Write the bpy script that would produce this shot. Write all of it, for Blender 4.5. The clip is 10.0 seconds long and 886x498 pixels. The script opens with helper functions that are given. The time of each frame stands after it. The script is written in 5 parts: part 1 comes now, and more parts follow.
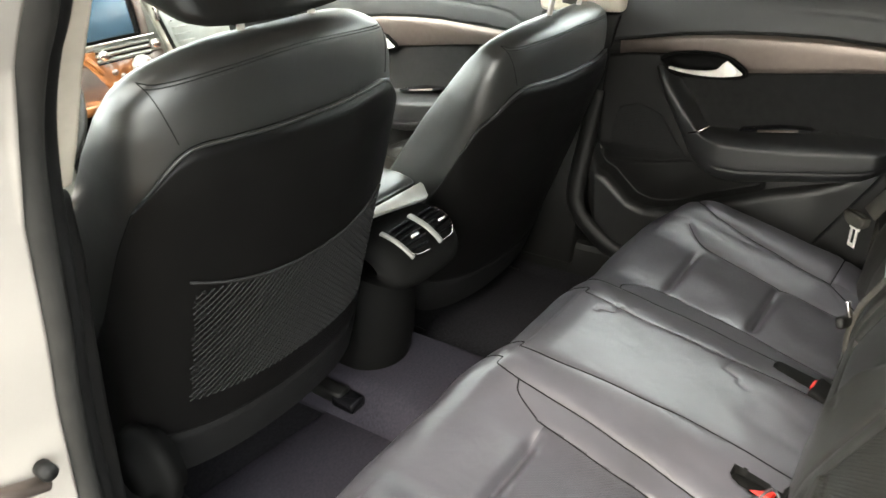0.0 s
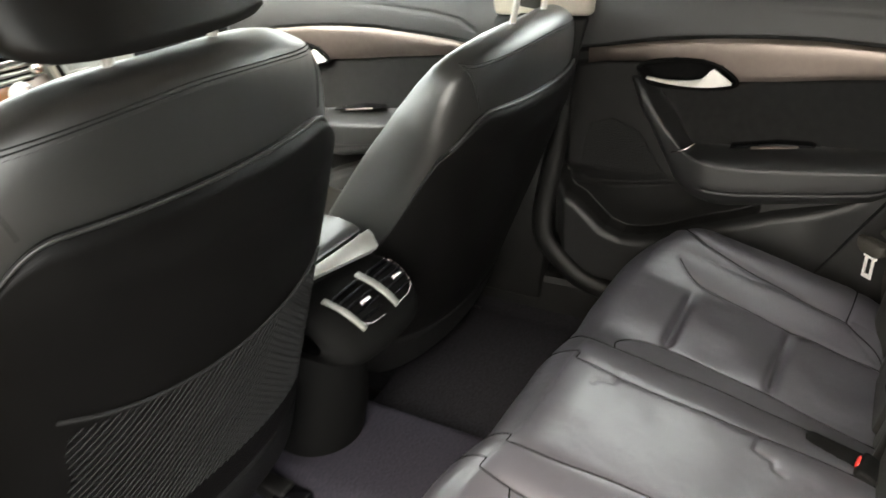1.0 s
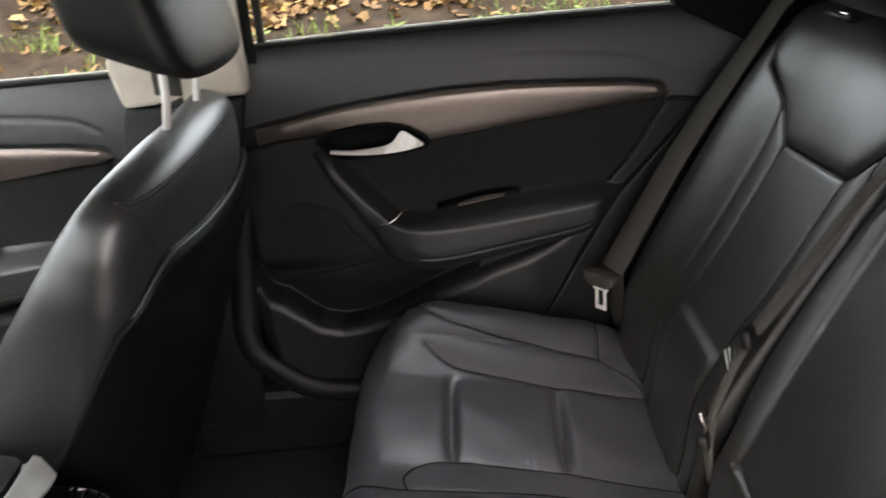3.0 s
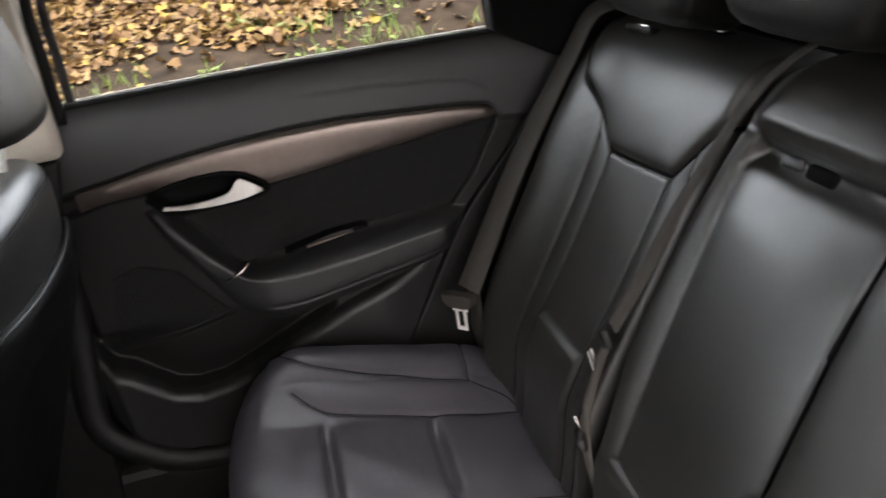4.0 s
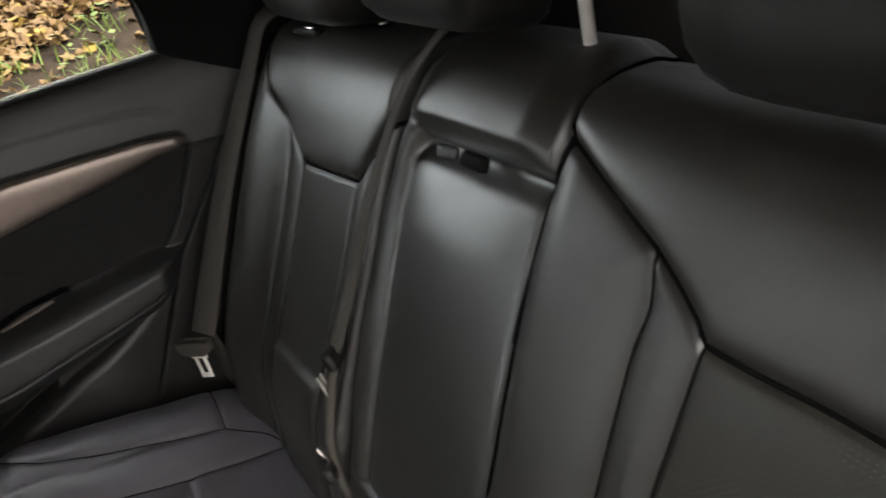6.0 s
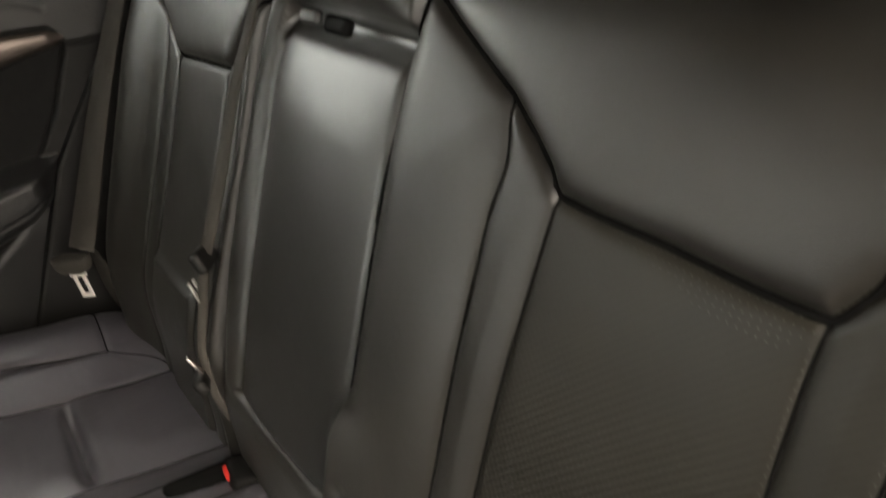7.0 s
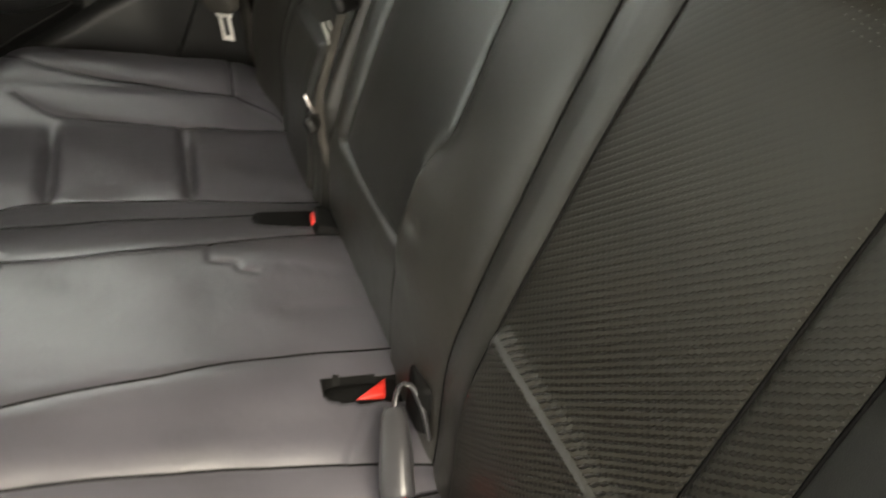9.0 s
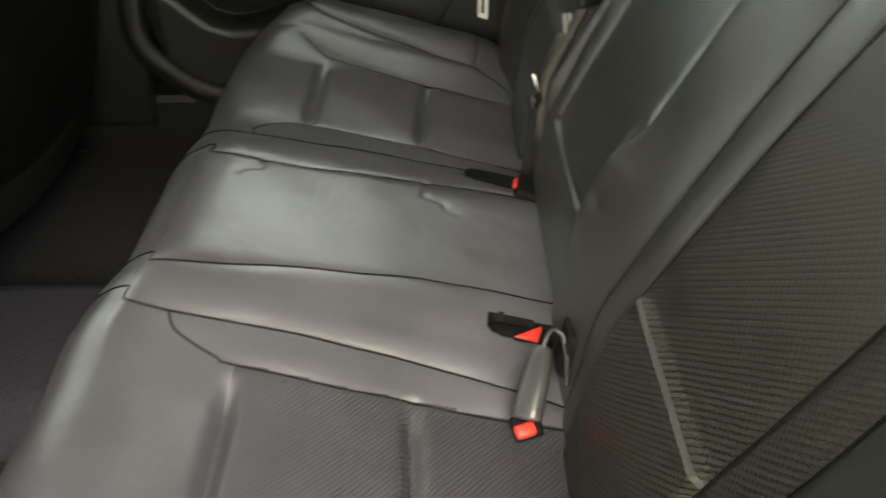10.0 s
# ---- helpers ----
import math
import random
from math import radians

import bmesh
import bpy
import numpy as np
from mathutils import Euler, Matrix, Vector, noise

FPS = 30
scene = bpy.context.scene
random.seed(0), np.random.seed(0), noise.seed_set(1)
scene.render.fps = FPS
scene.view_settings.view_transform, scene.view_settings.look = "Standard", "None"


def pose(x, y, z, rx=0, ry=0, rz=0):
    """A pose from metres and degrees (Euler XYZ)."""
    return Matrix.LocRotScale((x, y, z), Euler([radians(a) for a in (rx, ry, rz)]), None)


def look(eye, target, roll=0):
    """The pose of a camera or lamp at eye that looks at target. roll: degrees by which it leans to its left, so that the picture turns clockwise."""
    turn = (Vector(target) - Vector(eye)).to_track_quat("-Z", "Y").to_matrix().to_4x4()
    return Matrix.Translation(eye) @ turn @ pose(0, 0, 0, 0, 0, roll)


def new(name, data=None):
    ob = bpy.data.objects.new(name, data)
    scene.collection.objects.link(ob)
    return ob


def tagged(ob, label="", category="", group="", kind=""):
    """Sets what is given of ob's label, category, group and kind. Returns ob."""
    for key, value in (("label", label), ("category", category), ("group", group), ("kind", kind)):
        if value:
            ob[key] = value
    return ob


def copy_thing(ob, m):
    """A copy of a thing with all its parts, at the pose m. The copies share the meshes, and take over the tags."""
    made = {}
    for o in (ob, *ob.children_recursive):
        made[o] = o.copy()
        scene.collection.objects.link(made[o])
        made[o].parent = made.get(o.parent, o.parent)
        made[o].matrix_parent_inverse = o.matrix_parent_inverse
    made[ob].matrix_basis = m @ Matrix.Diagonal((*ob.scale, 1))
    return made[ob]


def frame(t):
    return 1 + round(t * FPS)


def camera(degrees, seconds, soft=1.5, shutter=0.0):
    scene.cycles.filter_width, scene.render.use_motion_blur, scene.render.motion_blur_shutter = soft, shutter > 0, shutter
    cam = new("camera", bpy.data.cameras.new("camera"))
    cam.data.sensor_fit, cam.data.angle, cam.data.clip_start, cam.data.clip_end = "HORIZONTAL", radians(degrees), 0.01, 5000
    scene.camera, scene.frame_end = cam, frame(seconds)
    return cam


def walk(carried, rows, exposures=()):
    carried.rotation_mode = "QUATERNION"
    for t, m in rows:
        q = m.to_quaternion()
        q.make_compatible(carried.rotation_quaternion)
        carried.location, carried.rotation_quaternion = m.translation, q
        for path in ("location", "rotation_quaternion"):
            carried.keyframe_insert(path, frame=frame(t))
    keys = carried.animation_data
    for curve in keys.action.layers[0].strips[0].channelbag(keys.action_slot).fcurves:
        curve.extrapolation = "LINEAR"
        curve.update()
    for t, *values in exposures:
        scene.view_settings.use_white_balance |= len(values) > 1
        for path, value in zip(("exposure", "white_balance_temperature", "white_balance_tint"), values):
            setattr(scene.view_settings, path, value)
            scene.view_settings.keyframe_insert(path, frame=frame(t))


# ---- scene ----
cam = camera(60.7, 10.0, 1.6, 0.5)
PATH = [
    (0, (-1.028, 0.036, 1.298), (0.416, 1.089, 0.398), -2.7),
    (0.5, (-0.959, 0.138, 1.261), (0.538, 1.128, 0.38), -2.5),
    (1, (-0.814, 0.212, 1.271), (0.712, 1.132, 0.362), -3.4),
    (1.5, (-0.731, 0.289, 1.278), (0.888, 1.029, 0.367), -3.5),
    (2, (-0.672, 0.365, 1.3), (1.028, 0.88, 0.381), -3.9),
    (2.5, (-0.611, 0.392, 1.294), (1.149, 0.661, 0.382), -4.8),
    (2.7, (-0.591, 0.388, 1.292), (1.18, 0.572, 0.381), -5.4),
    (3.8, (-0.556, 0.393, 1.285), (1.23, 0.142, 0.419), -7.7),
    (4, (-0.555, 0.403, 1.293), (1.209, 0.058, 0.418), -8.2),
    (4.5, (-0.549, 0.358, 1.294), (1.184, -0.112, 0.412), -10.1),
    (5, (-0.552, 0.341, 1.298), (1.133, -0.252, 0.399), -11.9),
    (5.5, (-0.547, 0.308, 1.296), (1.072, -0.405, 0.362), -13.3),
    (6.8, (-0.559, 0.203, 1.195), (0.913, -0.651, 0.145), -12.4),
    (7, (-0.569, 0.204, 1.168), (0.881, -0.65, 0.088), -11.5),
    (7.5, (-0.59, 0.203, 1.114), (0.827, -0.643, -0.016), -8.4),
    (8, (-0.596, 0.191, 1.108), (0.802, -0.601, -0.083), -5.7),
    (8.5, (-0.603, 0.225, 1.071), (0.82, -0.475, -0.149), -3.3),
    (9, (-0.619, 0.239, 1.059), (0.848, -0.277, -0.199), -1.8),
    (9.5, (-0.677, 0.248, 1.072), (0.846, -0.023, -0.196), -0.8),
    (10, (-0.733, 0.242, 1.1), (0.82, 0.242, -0.161), -0.5),
]
walk(cam, [(t, look(e, a, r)) for t, e, a, r in PATH], [(0, 3.68, 6800, 4), (1, 3.53, 6950, 7), (2, 3.12, 7150, 7), (2.5, 2.98, 6700, 10), (4, 2.84, 6550, 16), (5.5, 2.64, 6400, 12), (7, 2.84, 7450, 11), (8.5, 3.01, 7400, 9), (10, 3.14, 7250, -1)])

# ---- world, sun and exposure ----
world = bpy.data.worlds.new("sky")
scene.world = world
world.use_nodes = True
wn = world.node_tree.nodes
sky = wn.new("ShaderNodeTexSky")
sky.sky_type, sky.sun_disc, sky.sun_elevation, sky.sun_rotation = "NISHITA", False, radians(47), radians(264)
cloud = wn.new("ShaderNodeMix")
cloud.data_type = "RGBA"
cloud.inputs[0].default_value = 0.75
cloud.inputs[7].default_value = (5.4, 5.5, 5.5, 1)
world.node_tree.links.new(sky.outputs[0], cloud.inputs[6])
world.node_tree.links.new(cloud.outputs[2], wn["Background"].inputs[0])
wn["Background"].inputs[1].default_value = 0.15
sky.dust_density, sky.air_density = 6.0, 1.0
sun = new("sun", bpy.data.lights.new("sun", "SUN"))
sun.data.energy, sun.data.angle, sun.data.color = 0.55, radians(40), (1.0, 0.95, 0.88)
sun.matrix_world = look((-6.0, -0.6, 6.5), (0, 0, 0))


# ---- materials ----
def material(name, colour, rough=0.5, metal=0.0, vary=0.15, scale=40.0, bump=0.15, fine=900.0, coat=0.0, spec=0.5, wrinkle=0.0, coat_rough=0.03):
    m = bpy.data.materials.new(name)
    m.use_nodes = True
    n, l = m.node_tree.nodes, m.node_tree.links
    b = n["Principled BSDF"]
    b.inputs["Metallic"].default_value = metal
    b.inputs["Coat Weight"].default_value = coat
    b.inputs["Coat Roughness"].default_value = coat_rough
    b.inputs["Specular IOR Level"].default_value = spec
    co = n.new("ShaderNodeTexCoord")
    big = n.new("ShaderNodeTexNoise")
    big.inputs["Scale"].default_value, big.inputs["Detail"].default_value = scale, 5
    l.new(co.outputs["Object"], big.inputs["Vector"])
    ramp = n.new("ShaderNodeValToRGB")
    lo, hi = [tuple(min(1, c * k) for c in colour) + (1,) for k in (1 - vary, 1 + vary)]
    ramp.color_ramp.elements[0].position, ramp.color_ramp.elements[1].position = 0.3, 0.7
    ramp.color_ramp.elements[0].color, ramp.color_ramp.elements[1].color = lo, hi
    l.new(big.outputs[0], ramp.inputs[0])
    l.new(ramp.outputs[0], b.inputs["Base Color"])
    rr = n.new("ShaderNodeMapRange")
    rr.inputs[3].default_value, rr.inputs[4].default_value = rough * 0.85, min(1, rough * 1.15)
    l.new(big.outputs[0], rr.inputs[0])
    l.new(rr.outputs[0], b.inputs["Roughness"])
    if bump:
        small = n.new("ShaderNodeTexVoronoi")
        small.inputs["Scale"].default_value = fine
        l.new(co.outputs["Object"], small.inputs["Vector"])
        bp = n.new("ShaderNodeBump")
        bp.inputs["Strength"].default_value, bp.inputs["Distance"].default_value = bump, 0.001
        l.new(small.outputs["Distance"], bp.inputs["Height"])
        l.new(bp.outputs[0], b.inputs["Normal"])
        if wrinkle:
            crease = n.new("ShaderNodeTexNoise")
            crease.inputs["Scale"].default_value, crease.inputs["Detail"].default_value, crease.inputs["Distortion"].default_value = 38.0, 7, 0.6
            l.new(co.outputs["Object"], crease.inputs["Vector"])
            wb = n.new("ShaderNodeBump")
            wb.inputs["Strength"].default_value, wb.inputs["Distance"].default_value = wrinkle, 0.004
            l.new(crease.outputs[0], wb.inputs["Height"])
            l.new(wb.outputs[0], bp.inputs["Normal"])
    return m


def perforated(name, colour, rough, axes, slope, pitch, fade, dark=0.25):
    """Leather with slanting rows of pin holes over the two axes given, fading out along the second."""
    m = material(name, colour, rough, vary=0.12, scale=25, bump=0, spec=0.4)
    n, l = m.node_tree.nodes, m.node_tree.links
    co = n.new("ShaderNodeTexCoord")
    sep = n.new("ShaderNodeSeparateXYZ")
    l.new(co.outputs["Object"], sep.inputs[0])
    waves = []
    for lean, weight in ((slope, 1.0), (-slope, 0.45)):
        skew = n.new("ShaderNodeMath")
        skew.operation, skew.inputs[1].default_value = "MULTIPLY_ADD", lean
        l.new(sep.outputs[axes[1]], skew.inputs[0])
        l.new(sep.outputs[axes[0]], skew.inputs[2])
        mul = n.new("ShaderNodeMath")
        mul.operation, mul.inputs[1].default_value = "MULTIPLY", math.sqrt(2) * math.pi / pitch
        l.new(skew.outputs[0], mul.inputs[0])
        sn = n.new("ShaderNodeMath")
        sn.operation = "SINE"
        l.new(mul.outputs[0], sn.inputs[0])
        part_ = n.new("ShaderNodeMath")
        part_.operation, part_.inputs[1].default_value = "MULTIPLY", weight
        l.new(sn.outputs[0], part_.inputs[0])
        waves.append(part_)
    add = n.new("ShaderNodeMath")
    add.operation = "ADD"
    l.new(waves[0].outputs[0], add.inputs[0])
    l.new(waves[1].outputs[0], add.inputs[1])
    hole = n.new("ShaderNodeMapRange")
    hole.interpolation_type = "SMOOTHSTEP"
    hole.inputs[1].default_value, hole.inputs[2].default_value = 0.0, 0.9
    hole.inputs[3].default_value, hole.inputs[4].default_value = 1.0, 0.0
    l.new(add.outputs[0], hole.inputs[0])
    bp = n.new("ShaderNodeBump")
    bp.inputs["Strength"].default_value, bp.inputs["Distance"].default_value = 0.9, 0.0007
    deep = n.new("ShaderNodeMapRange")
    deep.inputs[1].default_value, deep.inputs[2].default_value = fade
    deep.inputs[3].default_value, deep.inputs[4].default_value = 1.0, 0.06
    l.new(sep.outputs[axes[1]], deep.inputs[0])
    open_ = n.new("ShaderNodeMath")
    open_.operation = "SUBTRACT"
    open_.inputs[0].default_value = 1.0
    l.new(hole.outputs[0], open_.inputs[1])
    worn = n.new("ShaderNodeMath")
    worn.operation = "MULTIPLY"
    l.new(open_.outputs[0], worn.inputs[0])
    l.new(deep.outputs[0], worn.inputs[1])
    hole = n.new("ShaderNodeMath")
    hole.operation = "SUBTRACT"
    hole.inputs[0].default_value = 1.0
    l.new(worn.outputs[0], hole.inputs[1])
    l.new(hole.outputs[0], bp.inputs["Height"])
    b = n["Principled BSDF"]
    l.new(bp.outputs[0], b.inputs["Normal"])
    mix = n.new("ShaderNodeMix")
    mix.data_type = "RGBA"
    mix.inputs[6].default_value = tuple(dark * c for c in colour) + (1,)
    ramp = [x for x in n if x.type == "VALTORGB"][0]
    l.new(hole.outputs[0], mix.inputs[0])
    l.new(ramp.outputs[0], mix.inputs[7])
    l.new(mix.outputs[2], b.inputs["Base Color"])
    return m


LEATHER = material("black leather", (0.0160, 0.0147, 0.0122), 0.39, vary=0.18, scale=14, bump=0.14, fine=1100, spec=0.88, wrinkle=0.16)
LEATHER_FRONT = material("front seat leather", (0.0150, 0.0150, 0.0142), 0.38, vary=0.18, scale=14, bump=0.14, fine=1100, spec=1.0, wrinkle=0.14, coat=0.4, coat_rough=0.34)
# Cushion copy of the black leather: sky sheen put in as a paler, violet base.
LEATHER_CUSHION = material("sky-lit black leather", (0.0530, 0.0512, 0.0610), 0.36, vary=0.2, scale=9, bump=0.13, fine=1100, spec=1.0, wrinkle=0.22, coat=0.35, coat_rough=0.32)
LEATHER_PAD = material("smooth armrest leather", (0.0110, 0.0102, 0.0086), 0.35, vary=0.15, scale=14, bump=0.12, fine=1100, spec=1.0, wrinkle=0.12, coat=0.25, coat_rough=0.3)
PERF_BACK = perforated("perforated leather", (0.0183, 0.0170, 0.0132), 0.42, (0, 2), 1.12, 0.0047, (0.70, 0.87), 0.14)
# Paler, violet copy of PERF_BACK: sky light on the cushion put into the colour.
PERF_SEAT = perforated("sky-lit perforated leather", (0.0420, 0.0402, 0.0480), 0.34, (0, 1), 1.03, 0.0043, (0.30, 0.44), 0.42)
PLASTIC = material("dark grained plastic", (0.0075, 0.0074, 0.0072), 0.48, vary=0.15, scale=30, bump=0.25, fine=1400, spec=0.28)
SHELL = material("seat back shell plastic", (0.0052, 0.0050, 0.0049), 0.42, vary=0.15, scale=22, bump=0.2, fine=1200, spec=0.14)
SOFT = material("soft door trim", (0.016, 0.0163, 0.0168), 0.43, vary=0.12, scale=20, bump=0.3, fine=800, spec=0.7)
FABRIC = material("black woven cloth", (0.019, 0.0188, 0.0188), 0.85, vary=0.15, scale=60, bump=0.5, fine=1500, spec=0.1)
TITAN = material("satin brown metal trim", (0.175, 0.145, 0.130), 0.33, metal=0.85, vary=0.06, scale=80, bump=0.05)
CHROME = material("satin chrome", (0.80, 0.74, 0.72), 0.18, metal=1.0, vary=0.04, scale=60, bump=0)
SATIN = material("satin metal paint", (0.80, 0.775, 0.73), 0.42, metal=0.15, vary=0.04, scale=60, bump=0)
STACK = material("grey metallic plastic", (0.27, 0.275, 0.255), 0.40, metal=0.25, vary=0.08, scale=40, bump=0.05)
WOOD = material("gloss brown veneer", (0.24, 0.095, 0.035), 0.16, vary=0.35, scale=22, bump=0, coat=0.5)
SILVER = material("silver paint", (0.55, 0.55, 0.52), 0.38, metal=0.4, vary=0.05, scale=50, bump=0)
LID = material("smooth dark lid", (0.04, 0.04, 0.041), 0.38, vary=0.08, scale=12, bump=0.05, coat=0.1, spec=0.9)
GLOSS = material("piano black", (0.005, 0.005, 0.006), 0.22, vary=0.05, scale=20, bump=0, spec=0.12)
CREAM = material("cream pillar trim", (0.62, 0.56, 0.47), 0.8, vary=0.05, scale=60, bump=0.3, fine=1200)
PAINT = material("white car paint", (0.42, 0.39, 0.355), 0.3, vary=0.04, scale=6, bump=0, coat=0.4)
RUBBER = material("black rubber", (0.012, 0.012, 0.012), 0.6, vary=0.2, scale=40, bump=0.1, spec=0.15)
PANEL = material("smooth pocket plastic", (0.013, 0.013, 0.0132), 0.45, vary=0.12, scale=30, bump=0.15, fine=1200, spec=0.45)
GRILLE = material("speaker grille plastic", (0.006, 0.006, 0.006), 0.6, vary=0.1, scale=40, bump=1.0, fine=420, spec=0.25)
GREY = material("grey buckle plastic", (0.036, 0.036, 0.039), 0.30, vary=0.1, scale=30, bump=0.05)
# Highlight of the shell's top edge, painted as a paler grey.
EDGE_GLINT = material("shell edge glint", (0.030, 0.030, 0.030), 0.36, vary=0.2, scale=30, bump=0.05, spec=0.6)
SEALS = material("grey rubber", (0.035, 0.034, 0.032), 0.55, vary=0.15, scale=40, bump=0.1, spec=0.25)
WEB = material("belt webbing", (0.052, 0.048, 0.042), 0.75, vary=0.12, scale=300, bump=0.5, fine=900, spec=0.2)
CARPET = material("black carpet", (0.022, 0.0215, 0.025), 0.95, vary=0.35, scale=180, bump=0.8, fine=500, spec=0.05)
MAT = material("charcoal mat and lit carpet", (0.031, 0.029, 0.038), 0.9, vary=0.25, scale=200, bump=0.8, fine=600, spec=0.05)
RED = material("red button plastic", (0.55, 0.026, 0.018), 0.45, vary=0.05, scale=30, bump=0)
SCREEN = material("navigation screen", (0.035, 0.070, 0.105), 0.22, vary=0.05, scale=5, bump=0)
NET = material("elastic net cord", (0.021, 0.021, 0.0215), 0.8, vary=0.1, scale=200, bump=0, spec=0.2)
THREAD = material("grey thread", (0.10, 0.10, 0.10), 0.7, vary=0.1, scale=300, bump=0)
BLACK = material("black trim", (0.0052, 0.0052, 0.0052), 0.7, vary=0.1, scale=30, bump=0.1, spec=0.08)
SOIL = material("damp soil", (0.030, 0.021, 0.014), 0.95, vary=0.5, scale=7, bump=1.0, fine=40, spec=0.08)
GRASS = material("green grass", (0.100, 0.138, 0.022), 0.7, vary=0.4, scale=8, bump=0)

GLASS = bpy.data.materials.new("window glass")
GLASS.use_nodes = True
gn = GLASS.node_tree.nodes
gb = gn["Principled BSDF"]
gb.inputs["Base Color"].default_value, gb.inputs["Roughness"].default_value = (0.93, 0.97, 0.95, 1), 0.0
gb.inputs["Transmission Weight"].default_value, gb.inputs["IOR"].default_value = 1.0, 1.02

LEAF = bpy.data.materials.new("fallen leaves")
LEAF.use_nodes = True
ln, ll = LEAF.node_tree.nodes, LEAF.node_tree.links
lg = ln.new("ShaderNodeNewGeometry")
lr = ln.new("ShaderNodeValToRGB")
lr.color_ramp.elements[0].color, lr.color_ramp.elements[0].position = (0.05, 0.026, 0.012, 1), 0.0
lr.color_ramp.elements[1].color, lr.color_ramp.elements[1].position = (0.27, 0.18, 0.035, 1), 1.0
for p, c in ((0.25, (0.115, 0.064, 0.026)), (0.55, (0.165, 0.100, 0.042)), (0.85, (0.22, 0.142, 0.062))):
    lr.color_ramp.elements.new(p).color = c + (1,)
ll.new(lg.outputs["Random Per Island"], lr.inputs[0])
ll.new(lr.outputs[0], ln["Principled BSDF"].inputs["Base Color"])
ln["Principled BSDF"].inputs["Roughness"].default_value = 0.7
ln["Principled BSDF"].inputs["Specular IOR Level"].default_value = 0.25


HEAD = material("matt headrest leather", (0.0085, 0.0082, 0.0076), 0.42, vary=0.18, scale=14, bump=0.14, fine=1100, spec=0.45, wrinkle=0.12)
PIN_RIM = material("pin hole rims", (0.036, 0.034, 0.031), 0.6, vary=0.2, scale=300, bump=0)
SOFT_BACK = material("soft seat back trim", (0.0115, 0.0115, 0.0117), 0.5, vary=0.12, scale=20, bump=0.3, fine=800, spec=0.2)
SEAM = material("seam thread and groove shade", (0.0065, 0.0064, 0.0062), 0.85, vary=0.1, scale=200, bump=0, spec=0.03)


# ---- building helpers ----
def thing(name, label, category="", group="", kind=""):
    return tagged(new(name), label, category, group, kind)


def mesh_from(verts, faces, mat, smooth=True):
    me = bpy.data.meshes.new("mesh")
    me.from_pydata([tuple(map(float, v)) for v in verts], [], [tuple(map(int, f)) for f in faces])
    me.materials.append(mat)
    me.polygons.foreach_set("use_smooth", [smooth] * len(me.polygons))
    me.update()
    return me


def put(name, me, parent=None, label="", kind=""):
    ob = new(name, me)
    ob.parent = parent
    return tagged(ob, label, kind=kind)


def part(name, bm, mat, parent, label="", smooth=True):
    me = bpy.data.meshes.new(name)
    bmesh.ops.recalc_face_normals(bm, faces=bm.faces)
    bm.to_mesh(me)
    bm.free()
    me.materials.append(mat)
    me.polygons.foreach_set("use_smooth", [smooth] * len(me.polygons))
    return put(name, me, parent, label)


def box(size, m, bevel=0.0, seg=2):
    bm = bmesh.new()
    bmesh.ops.create_cube(bm, size=1)
    bmesh.ops.scale(bm, vec=size, verts=bm.verts)
    if bevel:
        bmesh.ops.bevel(bm, geom=bm.edges[:], offset=bevel, segments=seg, affect="EDGES", profile=0.5)
    bmesh.ops.transform(bm, matrix=m, verts=bm.verts)
    return bm


def prism(outline, axis, a, b, bevel=0.0, seg=2):
    """An outline in the two other axes, carried along axis from a to b."""
    bm = bmesh.new()

    def at(p, d):
        q = list(p)
        q.insert(axis, d)
        return q
    lo = [bm.verts.new(at(p, a)) for p in outline]
    hi = [bm.verts.new(at(p, b)) for p in outline]
    bm.faces.new(lo)
    bm.faces.new(hi[::-1])
    for i in range(len(lo)):
        j = (i + 1) % len(lo)
        bm.faces.new((lo[i], hi[i], hi[j], lo[j]))
    if bevel:
        bmesh.ops.bevel(bm, geom=bm.edges[:], offset=bevel, segments=seg, affect="EDGES", profile=0.5)
    return bm


def curve(points, n):
    """Points spread evenly along a smooth line through those given."""
    p = np.array(points, float)
    q = np.vstack([2 * p[0] - p[1], p, 2 * p[-1] - p[-2]])
    out = []
    for i in range(1, len(q) - 2):
        for t in np.linspace(0, 1, 16, endpoint=False):
            a, b, c, d = q[i - 1:i + 3]
            out.append(0.5 * (2 * b + (c - a) * t + (2 * a - 5 * b + 4 * c - d) * t * t + (3 * b - a - 3 * c + d) * t ** 3))
    out.append(p[-1])
    out = np.array(out)
    s = np.r_[0, np.cumsum(np.linalg.norm(np.diff(out, axis=0), axis=1))]
    w = np.linspace(0, s[-1], n)
    return np.stack([np.interp(w, s, out[:, k]) for k in range(out.shape[1])], 1)


